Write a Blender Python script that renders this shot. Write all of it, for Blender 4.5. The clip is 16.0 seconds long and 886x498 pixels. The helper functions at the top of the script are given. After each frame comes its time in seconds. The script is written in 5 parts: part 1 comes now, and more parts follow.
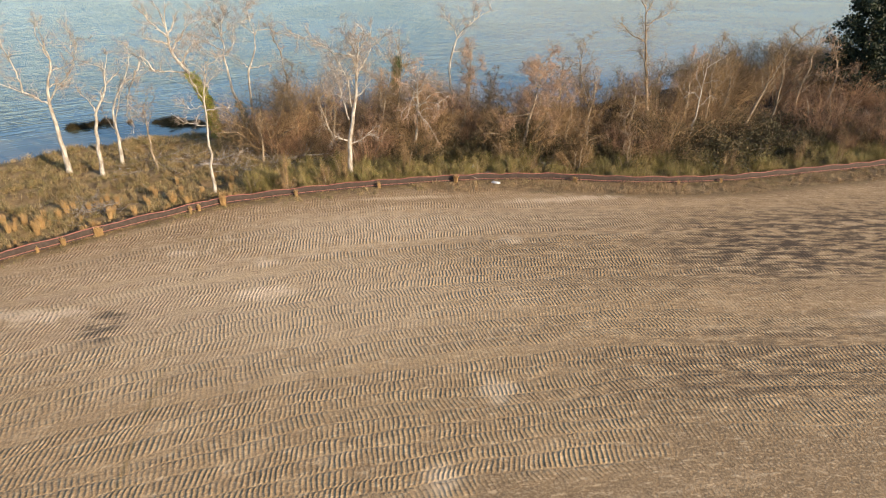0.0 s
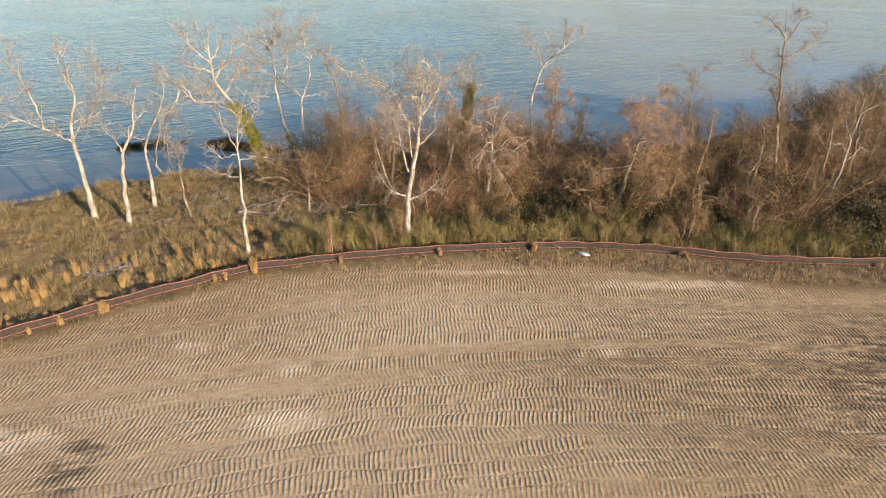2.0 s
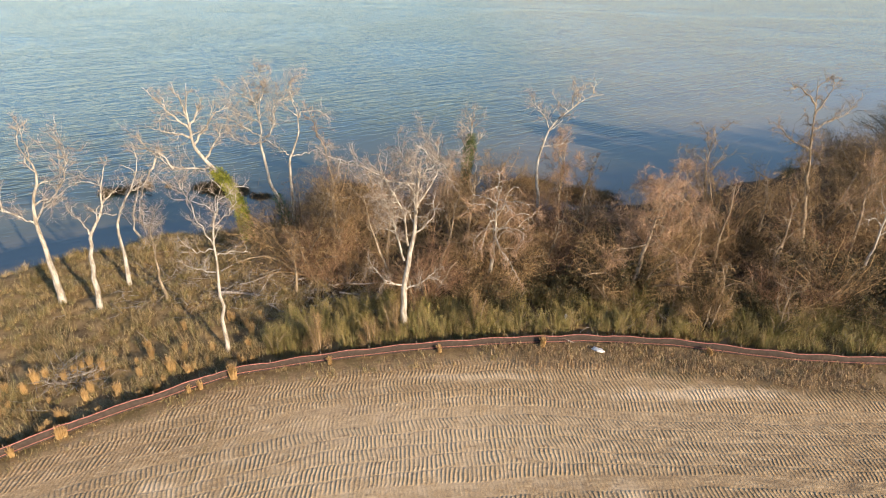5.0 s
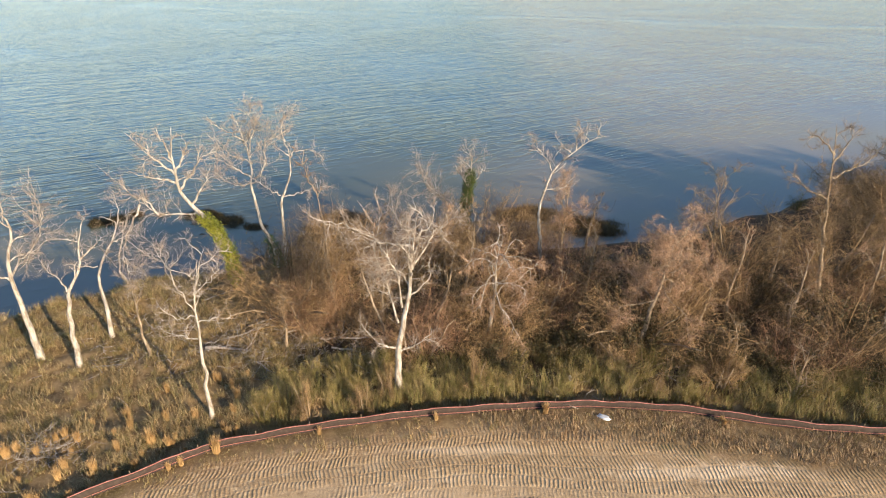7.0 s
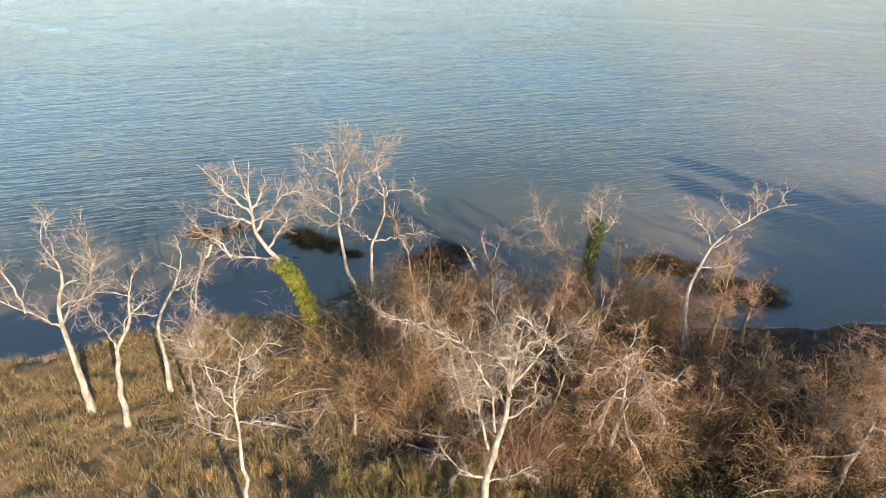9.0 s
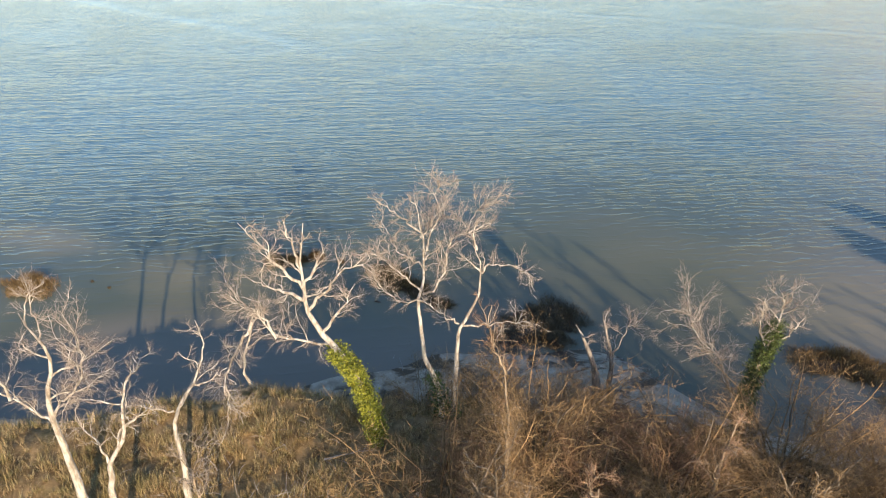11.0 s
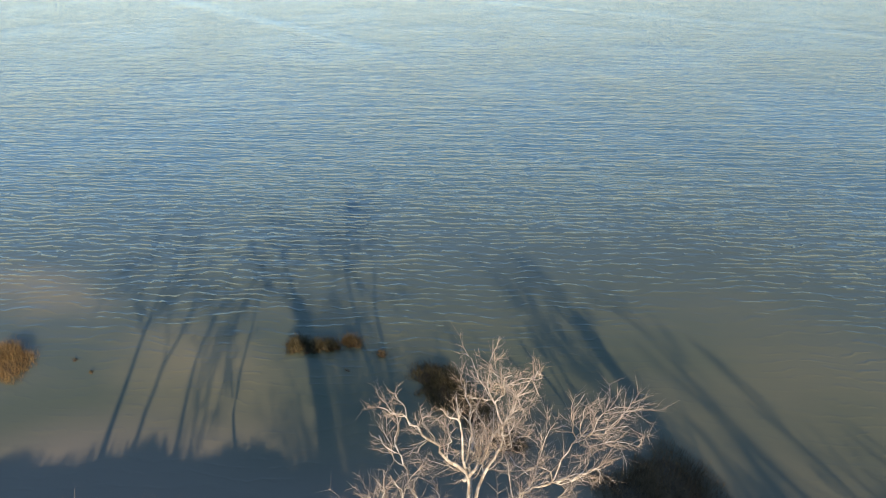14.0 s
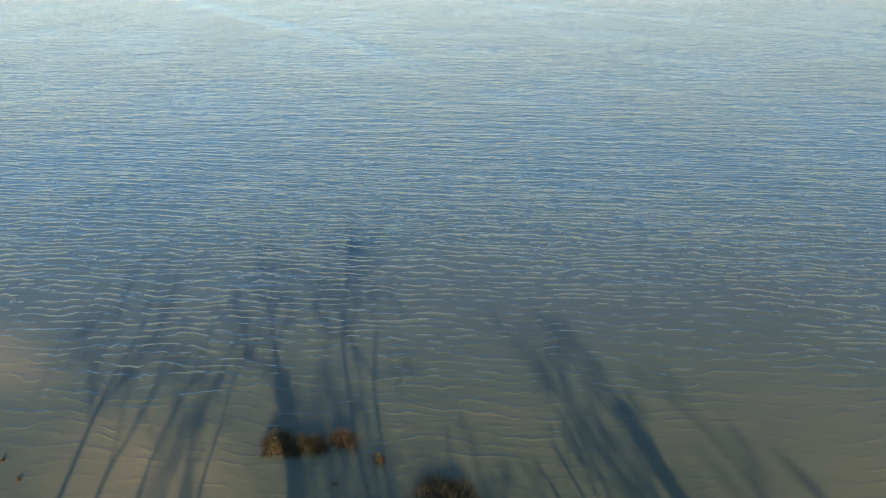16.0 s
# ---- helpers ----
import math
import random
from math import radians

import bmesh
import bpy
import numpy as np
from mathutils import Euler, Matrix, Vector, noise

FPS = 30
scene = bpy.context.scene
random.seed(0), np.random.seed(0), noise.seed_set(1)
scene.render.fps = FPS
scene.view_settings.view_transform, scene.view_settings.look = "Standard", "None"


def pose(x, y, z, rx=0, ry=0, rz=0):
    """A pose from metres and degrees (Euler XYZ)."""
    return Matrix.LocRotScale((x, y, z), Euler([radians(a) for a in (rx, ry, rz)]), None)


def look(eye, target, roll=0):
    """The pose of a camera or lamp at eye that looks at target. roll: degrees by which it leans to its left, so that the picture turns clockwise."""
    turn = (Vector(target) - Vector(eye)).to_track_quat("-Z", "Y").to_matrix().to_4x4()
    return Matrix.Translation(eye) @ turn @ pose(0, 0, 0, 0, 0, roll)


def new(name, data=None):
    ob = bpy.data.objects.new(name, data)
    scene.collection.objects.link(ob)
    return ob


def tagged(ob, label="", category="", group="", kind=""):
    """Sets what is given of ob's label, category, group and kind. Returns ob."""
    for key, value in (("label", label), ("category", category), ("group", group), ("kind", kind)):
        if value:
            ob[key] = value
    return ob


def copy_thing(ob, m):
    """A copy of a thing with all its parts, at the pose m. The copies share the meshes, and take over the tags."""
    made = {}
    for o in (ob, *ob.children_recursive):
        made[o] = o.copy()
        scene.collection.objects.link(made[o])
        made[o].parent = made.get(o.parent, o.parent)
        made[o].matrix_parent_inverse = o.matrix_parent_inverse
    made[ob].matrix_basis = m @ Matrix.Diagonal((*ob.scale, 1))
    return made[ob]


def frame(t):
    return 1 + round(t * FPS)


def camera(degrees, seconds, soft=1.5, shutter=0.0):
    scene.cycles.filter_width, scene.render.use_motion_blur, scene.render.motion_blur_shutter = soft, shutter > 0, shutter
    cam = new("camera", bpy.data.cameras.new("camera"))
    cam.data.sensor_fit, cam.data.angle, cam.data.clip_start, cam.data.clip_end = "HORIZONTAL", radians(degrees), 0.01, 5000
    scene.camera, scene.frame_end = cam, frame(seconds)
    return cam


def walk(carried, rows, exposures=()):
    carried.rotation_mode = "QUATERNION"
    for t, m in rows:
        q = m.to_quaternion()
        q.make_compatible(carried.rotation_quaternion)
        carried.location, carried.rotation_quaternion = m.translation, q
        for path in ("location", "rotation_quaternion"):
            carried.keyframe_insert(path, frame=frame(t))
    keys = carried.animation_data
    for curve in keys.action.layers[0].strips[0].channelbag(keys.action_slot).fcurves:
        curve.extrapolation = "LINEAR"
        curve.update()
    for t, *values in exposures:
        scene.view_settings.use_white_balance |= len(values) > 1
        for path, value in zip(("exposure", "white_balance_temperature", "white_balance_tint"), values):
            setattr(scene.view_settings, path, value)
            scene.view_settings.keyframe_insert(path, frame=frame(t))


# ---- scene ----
cam = camera(72.4, 16.0, soft=1.15)
# seconds, x, y, z, yaw, pitch, roll
PATH = [
    (0, 0.00, -0.19, 15.36, -7.10, -26.99, 0.52),
    (0.5, 0.18, 1.92, 15.65, -4.48, -27.01, 0.48),
    (1, 0.33, 4.07, 15.92, 0.56, -27.10, 0.33),
    (1.5, 0.41, 6.37, 16.07, 1.10, -27.11, 0.24),
    (2, 0.41, 8.69, 16.10, -0.32, -27.00, 0.29),
    (2.5, 0.40, 10.99, 16.14, -0.51, -26.93, 0.29),
    (3, 0.33, 12.92, 16.39, -0.64, -26.89, 0.34),
    (3.5, 0.32, 13.70, 16.89, -0.66, -26.94, 0.33),
    (4, 0.32, 13.74, 17.59, -0.63, -27.03, 0.27),
    (6.5, 0.59, 15.33, 20.74, -0.27, -26.89, 0.11),
    (7, 0.65, 16.75, 20.93, -0.26, -26.85, 0.09),
    (7.5, 0.62, 18.51, 21.04, -0.45, -26.97, 0.19),
    (8, 0.72, 20.52, 21.05, -0.39, -26.97, 0.10),
    (8.5, 0.71, 22.78, 21.06, -0.13, -27.01, 0.06),
    (9, 0.34, 24.94, 21.13, 11.69, -26.99, -0.19),
    (9.2, 0.18, 25.86, 21.12, 17.04, -27.05, -0.35),
    (9.6, -0.42, 27.75, 21.06, 21.30, -27.00, -0.20),
    (11.3, -2.81, 35.74, 20.65, 22.56, -27.00, 0.06),
    (11.5, -3.18, 36.72, 20.59, 22.66, -26.96, 0.05),
    (12, -4.12, 39.04, 20.51, 22.64, -26.95, -0.11),
    (12.5, -4.91, 41.19, 20.48, 22.82, -26.88, -0.05),
    (13, -5.83, 43.33, 20.47, 22.67, -26.94, -0.17),
    (13.5, -6.66, 45.46, 20.43, 24.99, -26.97, -0.14),
    (14, -7.74, 47.59, 20.32, 30.94, -27.01, -0.36),
    (14.5, -8.91, 49.61, 20.21, 32.39, -27.03, -0.62),
    (15, -10.12, 51.38, 20.22, 32.19, -27.00, -0.65),
    (15.5, -11.25, 53.25, 20.30, 32.27, -26.99, -0.57),
    (16, -12.36, 55.29, 20.41, 32.51, -26.97, -0.44),
]


def aim(x, y, z, yaw, pitch, roll):
    a, b = radians(yaw), radians(pitch)
    return look((x, y, z), (x - math.sin(a) * math.cos(b) * 5, y + math.cos(a) * math.cos(b) * 5, z + math.sin(b) * 5), roll)


walk(cam, [(r[0], aim(*r[1:])) for r in PATH], [(0, 0.66), (4, 0.72), (7, 0.84), (9, 0.9), (11.5, 0.88), (14, 0.8), (16, 0.78)])

# ---- light ----
SUN_AZ, SUN_EL = 136.0, 16.0
world = bpy.data.worlds.new("world")
scene.world = world
world.use_nodes = True
wn, wl = world.node_tree.nodes, world.node_tree.links
sky = wn.new("ShaderNodeTexSky")
sky.sky_type = 'NISHITA'
sky.sun_disc = False
sky.sun_elevation, sky.sun_rotation = radians(SUN_EL), radians(SUN_AZ)
sky.altitude, sky.air_density, sky.dust_density, sky.ozone_density = 10, 1.0, 0.5, 3.3
wl.new(sky.outputs[0], wn["Background"].inputs[0])
wn["Background"].inputs[1].default_value = 0.14
sun = new("sun", bpy.data.lights.new("sun", 'SUN'))
sun.data.energy, sun.data.angle, sun.data.color = 5.0, radians(0.6), (1.0, 0.79, 0.56)
sd = Vector((math.sin(radians(SUN_AZ)) * math.cos(radians(SUN_EL)), math.cos(radians(SUN_AZ)) * math.cos(radians(SUN_EL)), math.sin(radians(SUN_EL))))
sun.matrix_world = look(sd * 200, (0, 0, 0))

WATER = -3.76


# ---- node helpers ----
class Mat:
    """A small wrapper that keeps node code short."""

    def __init__(self, name, rough=0.8):
        self.m = bpy.data.materials.new(name)
        self.m.use_nodes = True
        self.n, self.l = self.m.node_tree.nodes, self.m.node_tree.links
        self.b = self.n["Principled BSDF"]
        self.b.inputs["Roughness"].default_value = rough
        self.b.inputs["Specular IOR Level"].default_value = 0.25

    def put(self, src, sock):
        if isinstance(src, (int, float)):
            sock.default_value = src
        elif isinstance(src, tuple):
            sock.default_value = (*src, 1) if len(src) == 3 and sock.type == 'RGBA' else src
        else:
            self.l.new(src, sock)

    def math(self, op, a, b=0.0, c=0.0, clamp=False):
        n = self.n.new("ShaderNodeMath")
        n.operation, n.use_clamp = op, clamp
        for v, s in zip((a, b, c), n.inputs):
            self.put(v, s)
        return n.outputs[0]

    def mix(self, f, a, b, blend='MIX'):
        n = self.n.new("ShaderNodeMix")
        n.data_type, n.blend_type = 'RGBA', blend
        self.put(f, n.inputs[0]), self.put(a, n.inputs[6]), self.put(b, n.inputs[7])
        return n.outputs[2]

    def ramp(self, f, *stops):
        n = self.n.new("ShaderNodeValToRGB")
        e = n.color_ramp.elements
        while len(e) < len(stops):
            e.new(0.5)
        for el, (p, c) in zip(e, stops):
            el.position, el.color = p, (*c, 1) if isinstance(c, tuple) else (c, c, c, 1)
        self.put(f, n.inputs[0])
        return n.outputs[0]

    def band(self, f, lo, hi):
        n = self.n.new("ShaderNodeMapRange")
        n.interpolation_type = 'SMOOTHSTEP'
        self.put(f, n.inputs[0])
        n.inputs[1].default_value, n.inputs[2].default_value = lo, hi
        return n.outputs[0]

    def pos(self):
        return self.n.new("ShaderNodeNewGeometry").outputs["Position"]

    def obj(self):
        return self.n.new("ShaderNodeTexCoord").outputs["Object"]

    def attr(self, name):
        n = self.n.new("ShaderNodeAttribute")
        n.attribute_name = name
        return n.outputs["Fac"]

    def xyz(self, v):
        n = self.n.new("ShaderNodeSeparateXYZ")
        self.put(v, n.inputs[0])
        return n.outputs

    def vec(self, x=0.0, y=0.0, z=0.0):
        n = self.n.new("ShaderNodeCombineXYZ")
        for v, s in zip((x, y, z), n.inputs):
            self.put(v, s)
        return n.outputs[0]

    def noise(self, v, scale, detail=3.0, rough=0.55, dist=0.0):
        n = self.n.new("ShaderNodeTexNoise")
        self.put(v, n.inputs["Vector"])
        n.inputs["Scale"].default_value, n.inputs["Detail"].default_value = scale, detail
        n.inputs["Roughness"].default_value, n.inputs["Distortion"].default_value = rough, dist
        return n.outputs["Fac"]

    def white(self, v):
        n = self.n.new("ShaderNodeTexWhiteNoise")
        n.noise_dimensions = '1D'
        self.put(v, n.inputs["W"])
        return n.outputs["Value"]

    def bump(self, h, strength=0.5, dist=0.02):
        n = self.n.new("ShaderNodeBump")
        n.inputs["Strength"].default_value, n.inputs["Distance"].default_value = strength, dist
        self.put(h, n.inputs["Height"])
        self.l.new(n.outputs[0], self.b.inputs["Normal"])

    def color(self, c):
        self.put(c, self.b.inputs["Base Color"])
        return self


def blob(m, x, y, cx, cy, rx, ry, wob, soft=0.35):
    """1 inside a ragged patch of ground at cx, cy."""
    dx = m.math('DIVIDE', m.math('SUBTRACT', x, cx), rx)
    dy = m.math('DIVIDE', m.math('SUBTRACT', y, cy), ry)
    d = m.math('SQRT', m.math('ADD', m.math('MULTIPLY', dx, dx), m.math('MULTIPLY', dy, dy)))
    d = m.math('ADD', d, m.math('MULTIPLY', m.math('SUBTRACT', wob, 0.5), 2.2))
    n = m.band(d, 1.0 + soft, 1.0 - soft)
    return n


# ---- materials ----
def ground_material():
    m = Mat("ground_soil", 0.95)
    p = m.pos()
    x, y, z = m.xyz(p)
    fd, sd_ = m.attr("fence_d"), m.attr("shore_d")
    n1, n2, n3 = m.noise(p, 0.22, 4), m.noise(p, 1.6, 5), m.noise(p, 9.0, 4, 0.65)
    # crawler tracks: strips beside one another that follow the fence, ridges across each strip
    tv = m.attr("track_v")
    warp = m.math('MULTIPLY', m.math('SUBTRACT', m.noise(m.vec(m.math('MULTIPLY', x, 0.07), m.math('MULTIPLY', tv, 0.16)), 1.0, 3), 0.5), 2.4)
    v = m.math('DIVIDE', m.math('ADD', tv, warp), 0.68)
    row, fr = m.math('FLOOR', v), m.math('FRACT', v)
    rnd, rnd2 = m.white(row), m.white(m.math('ADD', row, 71.3))
    slant = m.math('MULTIPLY', m.math('SUBTRACT', rnd, 0.25), 0.3)
    jit = m.math('MULTIPLY', m.noise(m.vec(m.math('MULTIPLY', x, 0.5), m.math('MULTIPLY', v, 0.45)), 1.0, 3), 0.42)
    ph = m.math('ADD', m.math('DIVIDE', m.math('ADD', x, jit), 0.18), m.math('ADD', m.math('MULTIPLY', m.math('MULTIPLY', slant, fr), 8.0), m.math('MULTIPLY', rnd, 9.0)))
    ridge = m.math('MULTIPLY_ADD', m.math('SINE', m.math('MULTIPLY', ph, 6.2832)), 0.5, 0.5)
    ridge = m.math('POWER', ridge, 1.5)
    rag = m.math('MULTIPLY', m.math('SUBTRACT', m.noise(p, 2.6, 3), 0.5), 0.3)
    fe = m.math('ADD', fr, rag)
    edge = m.math('MULTIPLY', m.band(fe, 0.0, 0.12), m.band(fe, 1.0, 0.86))
    fade = m.band(m.noise(m.vec(m.math('MULTIPLY', x, 0.09), m.math('MULTIPLY', v, 0.45)), 1.0, 3), 0.27, 0.43)
    smooth_strip = m.math('MULTIPLY_ADD', m.band(rnd2, 0.02, 0.16), 0.85, 0.15)
    deep = m.math('MULTIPLY', m.math('MULTIPLY', edge, smooth_strip), fade)
    # the levelled, smoother ground close to the near end
    near = m.band(m.math('ADD', m.math('MULTIPLY_ADD', x, -0.16, y), m.math('MULTIPLY', m.math('SUBTRACT', n1, 0.5), 6.0)), 11.6, 13.6)
    deep = m.math('MULTIPLY', deep, m.math('MULTIPLY_ADD', near, 0.8, 0.2))
    broken = m.math('MULTIPLY_ADD', m.band(m.noise(p, 0.9, 4, 0.65), 0.36, 0.52), 0.5, 0.5)
    deep = m.math('MULTIPLY', deep, broken)
    uneven = m.math('MULTIPLY_ADD', m.band(m.noise(m.vec(m.math('MULTIPLY', x, 0.9), m.math('MULTIPLY', v, 0.9)), 1.0, 4, 0.65), 0.3, 0.62), 0.85, 0.15)
    tracks = m.math('MULTIPLY', m.math('MULTIPLY', ridge, uneven), deep)
    soil = m.ramp(n1, (0.3, (0.35, 0.248, 0.135)), (0.55, (0.43, 0.31, 0.172)), (0.75, (0.5, 0.37, 0.215)))
    soil = m.mix(m.band(n2, 0.42, 0.75), soil, (0.52, 0.385, 0.22))
    stripe = m.noise(m.vec(m.math('MULTIPLY', x, 0.05), m.math('MULTIPLY', v, 0.55)), 1.0, 3)
    soil = m.mix(m.math('MULTIPLY', m.band(stripe, 0.5, 0.72), 0.4), soil, (0.31, 0.218, 0.125))
    soil = m.mix(m.math('MULTIPLY', m.band(stripe, 0.45, 0.25), 0.5), soil, (0.58, 0.44, 0.25))
    # shade in the grooves between ridges, painted into the soil colour
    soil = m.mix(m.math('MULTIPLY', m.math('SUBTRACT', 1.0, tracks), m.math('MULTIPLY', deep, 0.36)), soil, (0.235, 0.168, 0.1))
    soil = m.mix(m.math('MULTIPLY', m.math('SUBTRACT', 1.0, near), 0.75), soil, (0.25, 0.185, 0.108))
    # an old wheel rut drawn across the strips
    rd = m.math('ABSOLUTE', m.math('ADD', m.math('MULTIPLY_ADD', y, 0.062, x), m.math('MULTIPLY_ADD', n1, 0.8, 7.05)))
    rut = m.math('MULTIPLY', m.math('MULTIPLY', m.band(rd, 0.14, 0.03), m.band(y, 36.5, 34.0)), 0.5)
    soil = m.mix(rut, soil, (0.22, 0.16, 0.055))
    mott = m.noise(m.vec(m.math('MULTIPLY', x, 0.35), m.math('MULTIPLY', tv, 0.6)), 1.0, 4, 0.6)
    soil = m.mix(m.math('MULTIPLY', m.band(mott, 0.52, 0.68), 0.45), soil, (0.62, 0.48, 0.3))
    soil = m.mix(m.math('MULTIPLY', m.band(mott, 0.45, 0.3), 0.4), soil, (0.27, 0.19, 0.105))
    pale = (0.74, 0.61, 0.43)
    streak = m.noise(m.vec(m.math('MULTIPLY', x, 0.7), m.math('MULTIPLY', tv, 2.6)), 1.0, 5, 0.7)
    n4 = m.noise(p, 19.0, 4, 0.75)
    soil = m.mix(m.math('MULTIPLY', m.band(n4, 0.54, 0.66), 0.55), soil, (0.74, 0.6, 0.4))
    soil = m.mix(m.math('MULTIPLY', m.band(n4, 0.46, 0.34), 0.6), soil, (0.16, 0.11, 0.065))
    soil = m.mix(m.math('MULTIPLY', m.band(n3, 0.48, 0.68), 0.65), soil, (0.6, 0.46, 0.28))
    soil = m.mix(m.math('MULTIPLY', m.band(n3, 0.47, 0.32), 0.6), soil, (0.21, 0.145, 0.08))
    for cx, cy, rx, ry, k in PALE:
        soil = m.mix(m.math('MULTIPLY', blob(m, x, y, cx, cy, rx, ry, m.math('ADD', m.math('MULTIPLY', n2, 0.8), m.math('MULTIPLY', n3, 0.5)), 0.45), k), soil, pale)
    # crumbs and scraped dabs that lie along the strips
    dab = m.noise(m.vec(m.math('MULTIPLY', x, 2.0), m.math('MULTIPLY', tv, 5.0)), 1.0, 5, 0.75)
    soil = m.mix(m.math('MULTIPLY', m.band(dab, 0.54, 0.64), 0.65), soil, (0.72, 0.58, 0.38))
    soil = m.mix(m.math('MULTIPLY', m.band(dab, 0.45, 0.34), 0.6), soil, (0.17, 0.12, 0.07))
    for cx, cy, rx, ry, k in DAMP:
        w = m.math('ADD', m.math('MULTIPLY', n2, 0.55), m.math('MULTIPLY', m.noise(m.vec(m.math('MULTIPLY', x, 0.5), m.math('MULTIPLY', tv, 2.4)), 1.0, 4, 0.65), 0.45))
        soil = m.mix(m.math('MULTIPLY', m.math('MULTIPLY', blob(m, x, y, cx, cy, rx, ry, w, 0.5), k), m.band(streak, 0.44, 0.56)), soil, (0.085, 0.066, 0.048))
        soil = m.mix(m.math('MULTIPLY', m.math('MULTIPLY', blob(m, x, y, cx, cy, rx, ry, w, 0.5), k * 0.6), m.band(streak, 0.44, 0.34)), soil, (0.64, 0.52, 0.34))
    soil = m.mix(1.0, soil, (0.98, 0.885, 0.79), 'MULTIPLY')
    # bank: dead grass, leaf mould, moss
    lit = m.ramp(n2, (0.25, (0.08, 0.052, 0.025)), (0.5, (0.22, 0.145, 0.068)), (0.7, (0.34, 0.235, 0.115)))
    lit = m.mix(m.math('MULTIPLY', m.band(m.noise(p, 0.5, 3), 0.52, 0.68), 0.35), lit, (0.1, 0.1, 0.03))
    lit = m.mix(m.band(n3, 0.5, 0.75), lit, (0.36, 0.25, 0.13))
    # leaf mould, kept extra dark to paint the shade in thicket gaps
    mould_shade = m.ramp(n2, (0.3, (0.03, 0.021, 0.013)), (0.7, (0.1, 0.068, 0.038)))
    lit = m.mix(m.attr("mould_shade"), lit, mould_shade)
    # beach: grey wet sand with dark wrack
    sand = m.ramp(n2, (0.3, (0.26, 0.21, 0.155)), (0.55, (0.42, 0.345, 0.26)), (0.75, (0.58, 0.5, 0.4)))
    sand = m.mix(m.band(m.noise(p, 0.32, 5, 0.6, 0.8), 0.5, 0.6), sand, (0.1, 0.075, 0.052))
    wob = m.math('MULTIPLY', m.math('SUBTRACT', n2, 0.5), 2.2)
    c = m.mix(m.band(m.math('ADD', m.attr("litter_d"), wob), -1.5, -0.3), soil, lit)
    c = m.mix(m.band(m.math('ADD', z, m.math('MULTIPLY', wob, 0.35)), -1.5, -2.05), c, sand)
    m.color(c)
    field = m.band(m.math('ADD', fd, wob), -0.6, -1.6)
    h = m.math('ADD', m.math('MULTIPLY', m.math('MULTIPLY', tracks, field), 1.0), m.math('MULTIPLY', n3, 0.6))
    h = m.math('ADD', h, m.math('MULTIPLY', n2, 0.8))
    m.bump(h, 1.0, 0.043)
    return m.m


